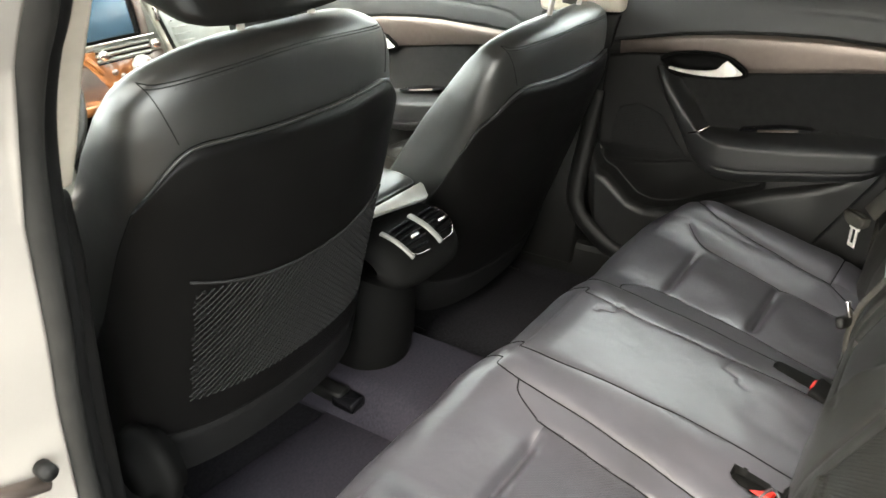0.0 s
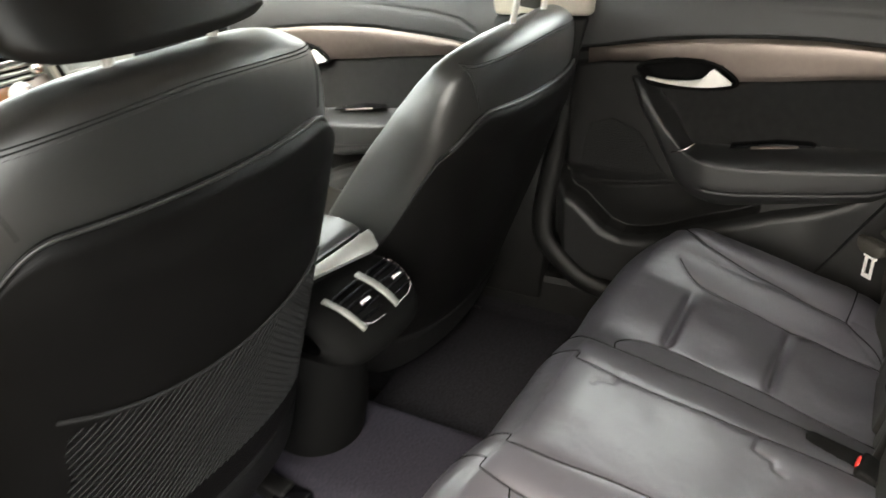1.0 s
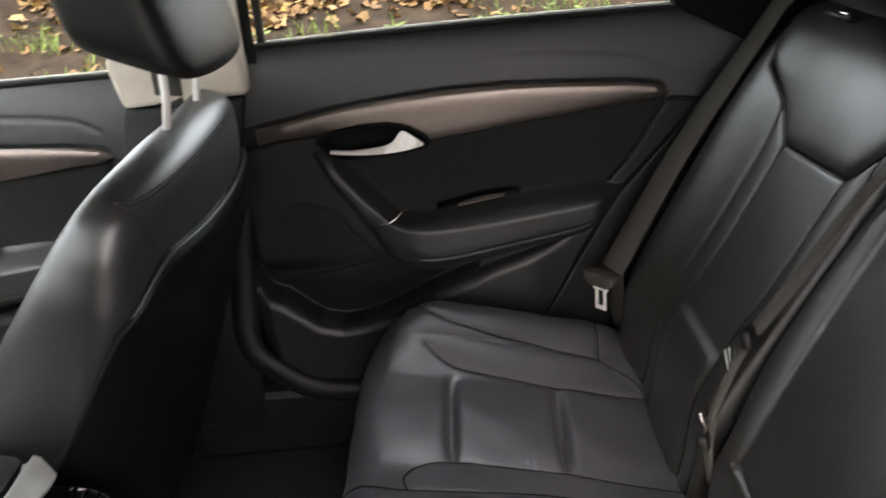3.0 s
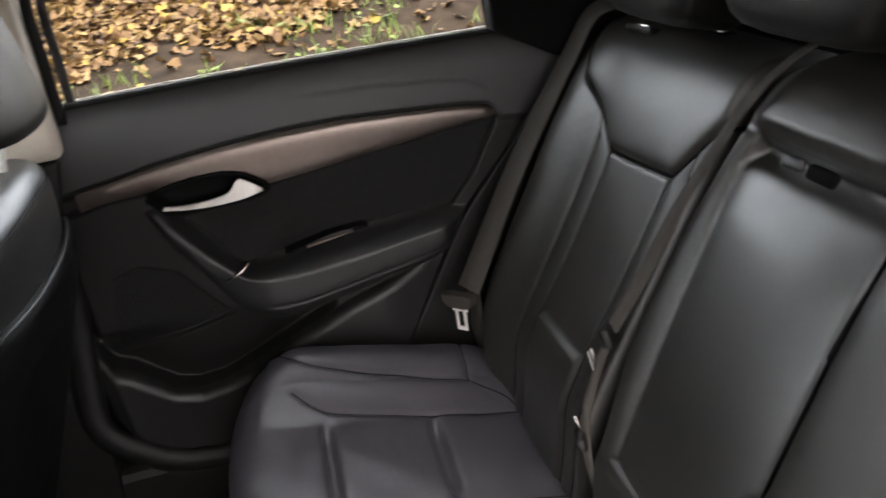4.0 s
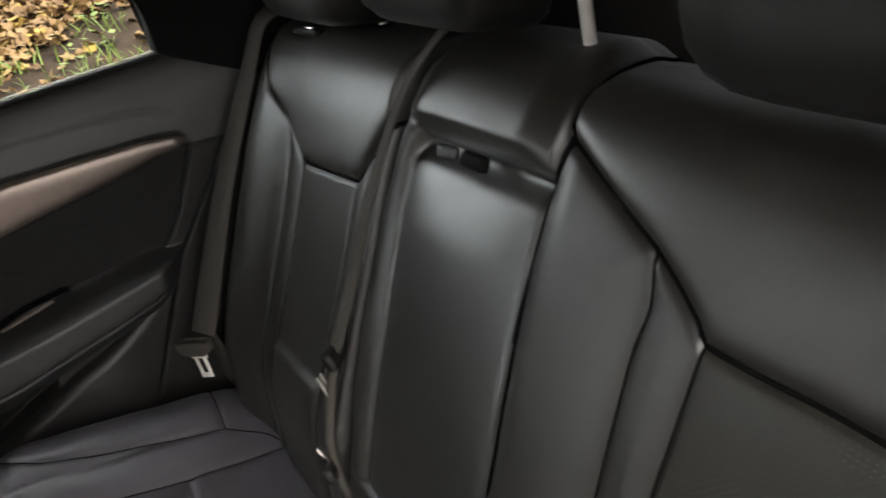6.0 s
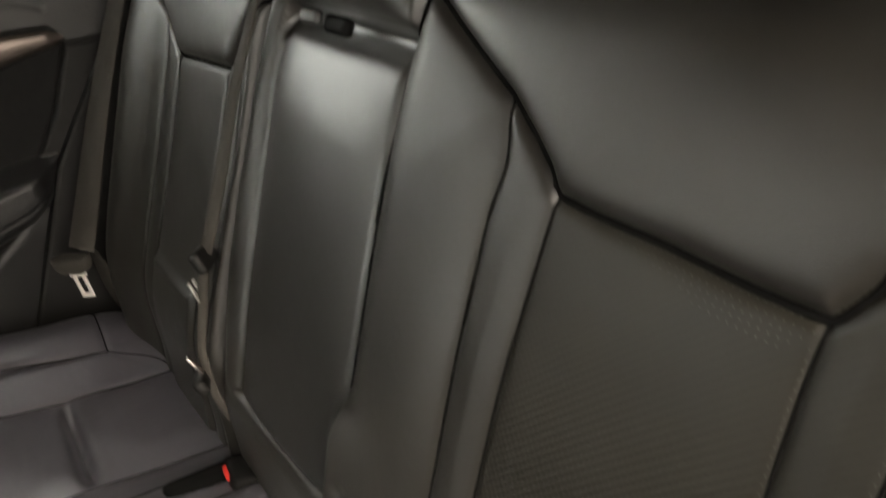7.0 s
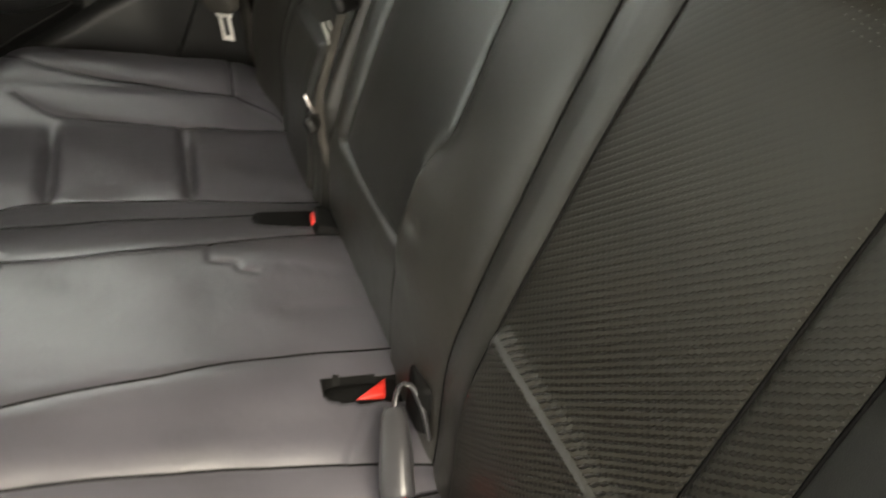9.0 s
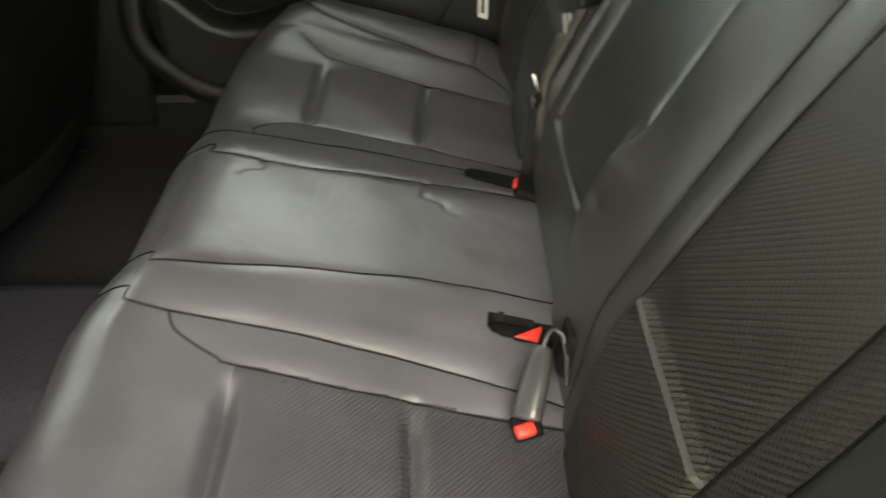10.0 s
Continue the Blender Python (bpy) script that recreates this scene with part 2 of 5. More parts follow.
def sweep(path, section, up=(0, 0, 1), scale=None, mat=None, closed=True):
    """A mesh of the section (side, up offsets) carried along the path."""
    path, section, up = np.array(path, float), np.array(section, float), np.array(up, float)
    tan = np.gradient(path, axis=0)
    tan /= np.linalg.norm(tan, axis=1)[:, None]
    ups = np.broadcast_to(up, path.shape)
    side = np.cross(tan, ups)
    side /= np.linalg.norm(side, axis=1)[:, None]
    top = np.cross(side, tan)
    k, n = len(section), len(path)
    sc = np.ones(n) if scale is None else np.array(scale, float)
    v = path[:, None] + sc[:, None, None] * (section[None, :, :1] * side[:, None] + section[None, :, 1:] * top[:, None])
    f = [(i * k + j, i * k + (j + 1) % k, (i + 1) * k + (j + 1) % k, (i + 1) * k + j) for i in range(n - 1) for j in range(k)]
    f += [tuple(range(k))[::-1], tuple(range((n - 1) * k, n * k))]
    return mesh_from(v.reshape(-1, 3), f, mat)


def ring(r, n=10, flat=1.0):
    return [(r * math.cos(2 * math.pi * i / n), r * flat * math.sin(2 * math.pi * i / n)) for i in range(n)]


def slab(w, t, r=0.3):
    c = min(w, t) * r
    return [(w / 2 - c, t / 2), (-w / 2 + c, t / 2), (-w / 2, t / 2 - c), (-w / 2, -t / 2 + c), (-w / 2 + c, -t / 2), (w / 2 - c, -t / 2), (w / 2, -t / 2 + c), (w / 2, t / 2 - c)]


def cylinder(r1, r2, h, m, n=20, bevel=0.0):
    bm = bmesh.new()
    bmesh.ops.create_cone(bm, cap_ends=True, segments=n, radius1=r1, radius2=r2, depth=h)
    if bevel:
        bmesh.ops.bevel(bm, geom=[e for e in bm.edges if e.calc_face_angle(0) > 0.7], offset=bevel, segments=2, affect="EDGES")
    bmesh.ops.transform(bm, matrix=m, verts=bm.verts)
    return bm


def smooth(a, b, x):
    t = np.clip((x - a) / (b - a), 0, 1)
    return t * t * (3 - 2 * t)


def near(lines, a, b):
    """Distance of the points (a, b) to the nearest of the lines."""
    d = np.full(a.shape, 9.0)
    for line in lines:
        for (x0, y0), (x1, y1) in zip(line[:-1], line[1:]):
            dx, dy = x1 - x0, y1 - y0
            t = np.clip(((a - x0) * dx + (b - y0) * dy) / (dx * dx + dy * dy + 1e-12), 0, 1)
            d = np.minimum(d, np.hypot(a - x0 - t * dx, b - y0 - t * dy))
    return d


def across(line, v):
    """The first coordinate of a rising line where its second is v."""
    return np.interp(v, [b for a, b in line], [a for a, b in line])


def inside(poly, a, b):
    r = np.zeros(a.shape, bool)
    for (x0, y0), (x1, y1) in zip(poly, poly[1:] + poly[:1]):
        c = (y0 > b) != (y1 > b)
        r ^= c & (a < (x1 - x0) * (b - y0) / (y1 - y0 + 1e-12) + x0)
    return r


def pieces(mask):
    """The connected pieces of a mask of cells; scraps join the largest piece."""
    left, out = mask.copy(), []
    while left.any():
        i, j = np.argwhere(left)[0]
        grow, last = np.zeros_like(mask), -1
        grow[i, j] = True
        stack = [(i, j)]
        left[i, j] = False
        while stack:
            a, b = stack.pop()
            for c, d in ((a + 1, b), (a - 1, b), (a, b + 1), (a, b - 1)):
                if 0 <= c < mask.shape[0] and 0 <= d < mask.shape[1] and left[c, d]:
                    left[c, d] = False
                    grow[c, d] = True
                    stack.append((c, d))
        out.append(grow)
    out.sort(key=lambda g: -g.sum())
    keep = [out[0]] if out else []
    for g in out[1:]:
        if g.sum() < 60:
            keep[0] = keep[0] | g
        else:
            keep.append(g)
    return keep


def sew(lines, pos, cols, rows, parent, radius=0.0013, sink=0.0):
    """Dark cords along lines given in the sheet's own coordinates: seam thread plus painted groove shade."""
    for line in lines:
        if len(line) < 2:
            continue
        p = curve(line, max(8, int(60 * sum(math.dist(a, b) for a, b in zip(line[:-1], line[1:])) / 0.3)))
        p = p[(p[:, 0] > cols[0]) & (p[:, 0] < cols[-1]) & (p[:, 1] > rows[0]) & (p[:, 1] < rows[-1])]
        if len(p) < 4:
            continue
        c, r = np.interp(p[:, 0], cols, np.arange(len(cols))), np.interp(p[:, 1], rows, np.arange(len(rows)))
        j, i = np.minimum(c.astype(int), len(cols) - 2), np.minimum(r.astype(int), len(rows) - 2)
        fc, fr = (c - j)[:, None], (r - i)[:, None]
        q = (1 - fr) * ((1 - fc) * pos[i, j] + fc * pos[i, j + 1]) + fr * ((1 - fc) * pos[i + 1, j] + fc * pos[i + 1, j + 1])
        q = q - np.array((0, 0.6, 0.5)) * sink
        put("seam", sweep(q, ring(radius, 6), (0.31, 0.2, 0.93), mat=SEAM), parent)


def sheet_parts(pos, region, specs, parent):
    """Cuts one curved sheet (rows x columns of places) into parts by the region numbers of its cells; specs: number -> name, material, label."""
    nr, nc = pos.shape[:2]
    idx = np.arange(nr * nc).reshape(nr, nc)
    quads = np.stack([idx[:-1, :-1], idx[:-1, 1:], idx[1:, 1:], idx[1:, :-1]], -1)
    cell = region[:-1, :-1]
    flat = pos.reshape(-1, 3)
    for k, (name, mat, label) in specs.items():
      for piece in pieces(cell == k):
        q = quads[piece]
        if not len(q):
            continue
        used, inv = np.unique(q, return_inverse=True)
        put(name, mesh_from(flat[used], inv.reshape(-1, 4), mat), parent, label)


# ---- the cabin shell ----
def structure(name, bm, mat, label, smooth_=False):
    ob = part(name, bm, mat, None, label, smooth_)
    return tagged(ob, kind="structure")


structure("floor", box((1.50, 3.6, 0.04), pose(0, 0.45, 0.25)), CARPET, "black carpeted cabin floor of a car")
tunnel = prism([(-0.16, 0.27), (-0.11, 0.36), (0.11, 0.36), (0.16, 0.27)], 1, 0.45, 2.0, 0.02)
# Tunnel takes the paler MAT: daylight on the same carpet put into its colour.
structure("trim_tunnel", tunnel, MAT, "carpeted tunnel along the cabin floor", True)
structure("ceiling", box((1.24, 2.5, 0.03), pose(0, 0.10, 1.425)), CREAM, "cream cloth headliner under the car roof")
structure("roof", box((1.30, 2.5, 0.02), pose(0, 0.10, 1.455), 0.008), PAINT, "white painted car roof")
structure("wall_front", box((1.5, 0.04, 0.85), pose(0, 2.18, 0.60)), BLACK, "black firewall behind the dashboard")
structure("wall_rear", box((1.5, 0.04, 1.2), pose(0, -1.32, 0.83)), BLACK, "black tailgate trim behind the rear seat")
for s, n in ((1, "right"), (-1, "left")):
    structure("wall_quarter_" + n, box((0.05, 1.16, 1.14), pose(s * 0.735, -0.73, 0.83)), BLACK, "black quarter trim beside the load space")
    structure("trim_rail_" + n, box((0.10, 2.4, 0.05), pose(s * 0.655, 0.10, 1.42), 0.015), CREAM, "cream trim of the roof rail")
    a = prism([(2.12, 1.00), (2.20, 1.00), (1.34, 1.44), (1.24, 1.42)], 0, s * 0.66, s * 0.72)
    structure("pillar_front_" + n, a, CREAM, "cream windscreen pillar trim")
    structure("sill_" + n, box((0.10, 3.3, 0.16), pose(s * 0.73, 0.50, 0.29), 0.02), PLASTIC, "dark plastic door sill")
windscreen = structure("window_windscreen", prism([(2.15, 1.02), (2.155, 1.02), (1.305, 1.44), (1.30, 1.435)], 0, -0.66, 0.66), GLASS, "clear sloping windscreen")
windscreen.visible_shadow = False


structure("wall_side_right", box((0.02, 2.5, 0.80), pose(0.745, 0.90, 0.62)), BLACK, "black inner side of the car body")

# ---- ground, bank, leaves and grass ----
def bank(x, y):
    x, y = np.asarray(x, float), np.asarray(y, float)
    z = 0.52 * smooth(1.6, 3.1, x) + 0.26 * np.clip(x - 3.1, 0, 2.5) + 0.05 * np.clip(x - 5.6, 0, 20)
    return z + 0.03 * np.sin(2.3 * x + 1.1 * y) * smooth(2, 3.2, x) + 0.02 * np.sin(5.1 * y + x) * smooth(2, 3.2, x)


gx = np.r_[-400, -60, -12, -4, np.arange(-2, 8, 0.12), 9, 14, 40, 400]
gy = np.r_[-400, -60, -15, np.arange(-6, 10, 0.12), 14, 60, 400]
GX, GY = np.meshgrid(gx, gy)
GZ = bank(GX, GY) + 0.018 * np.array([[noise.noise(Vector((x * 3, y * 3, 0))) for x in gx] for y in gy]) * (GX > 1.6)
gi = np.arange(GX.size).reshape(GX.shape)
gq = np.stack([gi[:-1, :-1], gi[:-1, 1:], gi[1:, 1:], gi[1:, :-1]], -1).reshape(-1, 4)
tagged(put("ground", mesh_from(np.stack([GX, GY, GZ], -1).reshape(-1, 3), gq, SOIL)), "damp brown soil rising to a bank", kind="structure")

rng = np.random.default_rng(4)


def leaf_litter():
    n = 52000
    x = 2.0 + 4.8 * rng.random(n)
    y = -3.5 + 10.5 * rng.random(n)
    keep = rng.random(n) < np.clip(0.06 + 1.1 * smooth(3.56, 3.92, x - 0.7 * smooth(1.8, 3.6, y) + 0.12 * np.sin(2.1 * y) + 0.1 * np.sin(5.3 * y)), 0, 1)
    x, y = x[keep], y[keep]
    m = len(x)
    z = bank(x, y) + 0.010 + 0.035 * rng.random(m) * smooth(3.3, 3.8, x)
    # lobed outline with a raised middle rib
    a = np.linspace(0, 2 * math.pi, 10, endpoint=False)
    rim = np.stack([0.5 * np.cos(a) * (1 + 0.12 * np.cos(5 * a)), 0.40 * np.sin(a) * (1 + 0.18 * np.cos(5 * a)), 0.10 * np.cos(2 * a) + 0.05 * np.sin(3 * a)], 1)
    shape = np.vstack([rim, [(0.0, 0.0, -0.05)]])
    size = 0.042 + 0.050 * rng.random(m)
    local = shape[None] * np.stack([size, size * (0.75 + 0.45 * rng.random(m)), size * rng.normal(1, 1.0, m)], 1)[:, None]
    rx, ry, rz = rng.normal(0, 0.22, m), rng.normal(-0.25, 0.22, m), 6.28 * rng.random(m)
    cx, sx, cy, sy, cz, sz = np.cos(rx), np.sin(rx), np.cos(ry), np.sin(ry), np.cos(rz), np.sin(rz)
    turn = np.stack([np.stack([cy * cz, sx * sy * cz - cx * sz, cx * sy * cz + sx * sz], 1), np.stack([cy * sz, sx * sy * sz + cx * cz, cx * sy * sz - sx * cz], 1), np.stack([-sy, sx * cy, cx * cy], 1)], 1)
    verts = np.einsum("nij,nkj->nki", turn, local) + np.stack([x, y, z], 1)[:, None]
    base = (np.arange(m) * 11)[:, None, None]
    faces = (base + np.array([(i, (i + 1) % 10, 10) for i in range(10)])[None]).reshape(-1, 3)
    me = bpy.data.meshes.new("leaves")
    me.from_pydata(verts.reshape(-1, 3), [], faces)
    me.materials.append(LEAF)
    tagged(put("fallen_leaves", me), "yellow and brown fallen leaves covering the bank", "leaves", kind="stuff")


def grass_tufts():
    verts, faces = [], []
    for _ in range(70):
        cx, cy = 2.75 + 1.15 * rng.random(), -2.5 + 8.5 * rng.random()
        for _ in range(int(12 + 30 * rng.random())):
            x, y = cx + rng.normal(0, 0.05), cy + rng.normal(0, 0.08)
            z0, h, a = float(bank(x, y)), 0.03 + 0.07 * rng.random(), 6.28 * rng.random()
            w, lean = 0.004, (rng.normal(0, 0.04), rng.normal(0, 0.04))
            b = len(verts)
            verts += [(x - w * math.cos(a), y - w * math.sin(a), z0), (x + w * math.cos(a), y + w * math.sin(a), z0),
                      (x + lean[0] * 0.4 + w * math.cos(a), y + lean[1] * 0.4 + w * math.sin(a), z0 + h * 0.6), (x + lean[0] * 0.4 - w * math.cos(a), y + lean[1] * 0.4 - w * math.sin(a), z0 + h * 0.6),
                      (x + lean[0], y + lean[1], z0 + h)]
            faces += [(b, b + 1, b + 2, b + 3), (b + 3, b + 2, b + 4)]
        for _ in range(int(14 * rng.random())):
            x, y, r, a = cx + rng.normal(0, 0.06), cy + rng.normal(0, 0.08), 0.02 + 0.02 * rng.random(), 6.28 * rng.random()
            z0 = float(bank(x, y)) + 0.03 + 0.04 * rng.random()
            b = len(verts)
            verts += [(x + r * math.cos(a), y + r * math.sin(a), z0), (x - r * math.sin(a) * 0.6, y + r * math.cos(a) * 0.6, z0 + 0.006),
                      (x - r * math.cos(a), y - r * math.sin(a), z0 + 0.012), (x + r * math.sin(a) * 0.6, y - r * math.cos(a) * 0.6, z0 + 0.006)]
            faces.append((b, b + 1, b + 2, b + 3))
    tagged(put("grass", mesh_from(verts, faces, GRASS, False)), "tufts of green grass and weeds at the foot of the bank", "grass", kind="stuff")


leaf_litter()
grass_tufts()


# ---- rear bench cushion ----
def rear_cushion():
    t = thing("bench_cushion", "black leather rear bench cushion with creased middle and stitched seams", "seat")
    prof = curve([(0.04, 0.445), (0.18, 0.481), (0.30, 0.511), (0.42, 0.540), (0.50, 0.558), (0.548, 0.562), (0.581, 0.547), (0.595, 0.510), (0.593, 0.44), (0.582, 0.36), (0.575, 0.29)], 260)
    xs = np.linspace(-0.635, 0.635, 424)
    ax, s = np.meshgrid(xs, np.arange(len(prof)))
    y0, z0 = prof[s, 0], prof[s, 1]
    d = np.gradient(prof, axis=0)
    d /= np.linalg.norm(d, axis=1)[:, None]
    ny, nz = -d[s, 1], d[s, 0]
    top = np.where(s <= np.argmax(prof[:, 1]), y0, 0.55 + (np.cumsum(np.r_[0, np.linalg.norm(np.diff(prof, axis=0), axis=1)])[s] - np.cumsum(np.r_[0, np.linalg.norm(np.diff(prof, axis=0), axis=1)])[np.argmax(prof[:, 1])]))
    y = top
    inner_r = [(0.182, 0.05), (0.186, 0.276), (0.179, 0.37), (0.166, 0.47), (0.163, 0.51), (0.180, 0.56), (0.188, 0.60), (0.19, 0.9)]
    mid_r = [(0.108, 0.05), (0.104, 0.20), (0.092, 0.30), (0.082, 0.40), (0.076, 0.47), (0.086, 0.53), (0.116, 0.57), (0.12, 0.9)]
    inner_l = [(-0.236, 0.05), (-0.214, 0.19), (-0.197, 0.335), (-0.190, 0.42), (-0.183, 0.503), (-0.168, 0.55), (-0.150, 0.585), (-0.148, 0.9)]
    mid_l = [(-0.100, 0.05), (-0.100, 0.15), (-0.098, 0.264), (-0.107, 0.345), (-0.115, 0.426), (-0.126, 0.505), (-0.120, 0.55), (-0.102, 0.585), (-0.10, 0.9)]
    ins_r = [(0.164, 0.50), (0.195, 0.505), (0.225, 0.487), (0.243, 0.440), (0.243, 0.36), (0.241, 0.274), (0.232, 0.185), (0.228, 0.10)]
    ins_ro = [(0.500, 0.490), (0.480, 0.466), (0.461, 0.430), (0.451, 0.357), (0.443, 0.265), (0.440, 0.157), (0.44, 0.11)]
    ridge_r = [(0.65, 0.570), (0.605, 0.535), (0.570, 0.505), (0.545, 0.462), (0.531, 0.39), (0.523, 0.32), (0.515, 0.265), (0.505, 0.19)]
    ins_l = [(-0.184, 0.501), (-0.203, 0.49), (-0.226, 0.456), (-0.234, 0.433), (-0.247, 0.268), (-0.251, 0.17), (-0.25, 0.10)]
    ins_lo, ridge_l = [(-a, b) for a, b in ins_ro], [(-a, b) for a, b in ridge_r]
    back_r, back_l = [(0.228, 0.115), (0.44, 0.115), (0.505, 0.19)], [(-0.25, 0.115), (-0.44, 0.115), (-0.505, 0.19)]
    end_r, end_l = [(0.505, 0.19), (0.61, 0.185)], [(-0.505, 0.19), (-0.61, 0.185)]
    chan = [[(0.240, 0.438), (0.462, 0.436)], [(0.240, 0.274), (0.445, 0.265)], [(-0.234, 0.438), (-0.462, 0.436)], [(-0.246, 0.274), (-0.445, 0.265)]]
    seams = [inner_r, mid_r, inner_l, mid_l, ins_r, ins_ro, ins_l, ins_lo, back_r, back_l, end_r, end_l, ridge_r, ridge_l]
    x = ax
    r = np.abs(x)
    h = 0.038 * (1 - smooth(0.07, 0.25, np.where(x > 0, r, r - 0.03)))
    h += (0.028 * smooth(0.430, 0.520, r) + 0.020 * np.sqrt(np.clip(smooth(0.515, 0.575, r), 0, 1))) * smooth(0.64, 0.47, y) * smooth(0.02, 0.2, y)
    h -= 0.10 * smooth(0.585, 0.64, r) ** 1.5
    dist = near(seams, x, y)
    h -= 0.004 * np.exp(-(near([ins_ro, ins_lo, ridge_r, ridge_l, end_r, end_l], x, y) / 0.005) ** 2) * 0.45
    h += 0.0018 * (1 - np.exp(-dist / 0.018)) - 0.0007 * np.exp(-(dist / 0.0048) ** 2)
    dc = near(chan, x, y)
    h -= 0.016 * np.exp(-(dc / 0.0085) ** 2) * smooth(0.236, 0.285, r) * smooth(0.458, 0.395, r)
    folds = [[(0.086, 0.470), (0.056, 0.474), (0.050, 0.494), (0.040, 0.496)], [(0.096, 0.272), (0.060, 0.276), (0.052, 0.250), (0.040, 0.248), (0.034, 0.234)],
             [(0.04, 0.20), (0.02, 0.13)], [(-0.03, 0.21), (-0.035, 0.12)], [(-0.210, 0.192), (-0.165, 0.162)]]
    df = near(folds[:2] + folds[4:], x, y)
    h -= 0.0026 * np.exp(-(df / 0.0036) ** 2)
    h -= 0.0015 * np.exp(-(near(folds[2:4], x, y) / 0.012) ** 2)
    h += 0.004 * np.exp(-(((x - 0.05) / 0.03) ** 2 + ((y - 0.19) / 0.05) ** 2))
    # the near strip swells towards its outer seam
    h += 0.0018 * np.exp(-((x - across(inner_l, y) - 0.020) / 0.014) ** 2) * smooth(0.16, 0.22, y) * smooth(0.52, 0.42, y)
    # slots are dented in; their cells go black to paint the shade inside
    slots = np.zeros(x.shape, bool)
    for cx, sl, wx_, cy in ((0.150, 0.15, 0.017, 0.162), (-0.147, 0.10, 0.013, 0.150)):
        e = ((np.abs(x - cx - sl * (y - 0.15)) / wx_) ** 4 + (np.abs(y - cy) / 0.050) ** 4) ** 0.25
        h -= 0.050 * (1 - smooth(0.84, 1.03, e))
        slots |= e < 1.05
    h *= 1 - 0.75 * smooth(0.50, 0.64, y)
    rough_ = np.array([noise.noise(Vector((float(a) * 16, float(b) * 16, 0.3))) for a, b in zip(x[::6, ::6].ravel(), y[::6, ::6].ravel())]).reshape(x[::6, ::6].shape)
    fx = np.interp(np.arange(x.shape[1]), np.arange(0, x.shape[1], 6), np.arange(rough_.shape[1]))
    fy = np.interp(np.arange(x.shape[0]), np.arange(0, x.shape[0], 6), np.arange(rough_.shape[0]))
    i0, j0 = np.minimum(fy.astype(int), rough_.shape[0] - 2), np.minimum(fx.astype(int), rough_.shape[1] - 2)
    wy, wx = (fy - i0)[:, None], (fx - j0)[None]
    wave = (1 - wy) * ((1 - wx) * rough_[i0][:, j0] + wx * rough_[i0][:, j0 + 1]) + wy * ((1 - wx) * rough_[i0 + 1][:, j0] + wx * rough_[i0 + 1][:, j0 + 1])
    h += 0.0028 * wave
    # the front edge draws back towards the far door and stands out on the near seat
    corner = 0.045 * smooth(0.36, 0.66, r) ** 2 * smooth(0.25, 0.60, y0) * np.where(x > 0, 1, 0.6) - 0.036 * smooth(-0.07, -0.22, x) * smooth(0.38, 0.59, y0)
    pos = np.stack([x, y0 + ny * h - corner, z0 + nz * h], -1)
    reg = np.full(x.shape, 1)
    mid = (x > across(mid_l, y)) & (x < across(mid_r, y))
    reg[mid] = 2
    side_r = ~mid & (x > 0) & (x < across(inner_r, y))
    side_l = ~mid & (x < 0) & (x > across(inner_l, y))
    reg[side_r | side_l] = 3
    xi = np.interp(y, [0.10, 0.185, 0.274, 0.36, 0.44], [0.228, 0.232, 0.241, 0.243, 0.243])
    xo = np.interp(y, [0.10, 0.265, 0.357, 0.44], [0.44, 0.443, 0.451, 0.465])
    xil = np.interp(y, [0.10, 0.268, 0.433], [0.25, 0.247, 0.234])
    for sgn, inner, base in ((1, xi, 10), (-1, xil, 20)):
        q = (sgn * x > inner) & (sgn * x < xo) & (y > 0.115) & (y < 0.437)
        reg[q & (y >= 0.27)] = base
        reg[q & (y < 0.27)] = base + 1
        bol = (sgn * x > 0) & (reg == 1) & (sgn * x > 0.40) & (y < 0.53)
        reg[bol] = base + 2
    reg[slots] = 4
    specs = {4: ("slot_shade", BLACK, "buckle slot walls blackened for their shade"), 1: ("seat_panel", LEATHER_CUSHION, ""), 2: ("middle_panel", LEATHER_CUSHION, "creased middle seat panel"), 3: ("seam_strip", LEATHER_CUSHION, ""),
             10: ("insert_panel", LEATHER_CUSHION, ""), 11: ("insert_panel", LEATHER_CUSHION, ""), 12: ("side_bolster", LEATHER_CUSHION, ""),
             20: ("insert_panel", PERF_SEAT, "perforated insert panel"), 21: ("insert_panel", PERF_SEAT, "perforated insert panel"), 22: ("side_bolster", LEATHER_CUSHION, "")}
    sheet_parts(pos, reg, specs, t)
    sew(seams, pos, xs, top[:, 0], t, 0.0012, 0.0)
    # black blocks fill the slots and paint the shade at their bottom
    for cx, cy, cz, wide, lean in ((0.152, 0.160, 0.4885, 0.050, 0), (-0.146, 0.146, 0.483, 0.042, -10)):
        part("slot_fill", box((wide, 0.108, 0.030), pose(cx, cy, cz, 14, lean), 0.010, 3), BLACK, t, "black block giving the buckle slot its shade")
    part("base", box((1.22, 0.50, 0.14), pose(0, 0.28, 0.34), 0.02), CARPET, t, "carpeted seat base")
    return t


rear_cushion()


# ---- rear backrests ----
BACK = [(0.130, 0.40), (0.112, 0.50), (0.100, 0.60), (0.075, 0.665), (0.019, 0.775), (-0.020, 0.850), (-0.061, 0.93), (-0.096, 1.00), (-0.122, 1.036), (-0.150, 1.053), (-0.19, 1.058), (-0.24, 1.050), (-0.27, 1.01), (-0.25, 0.80)]


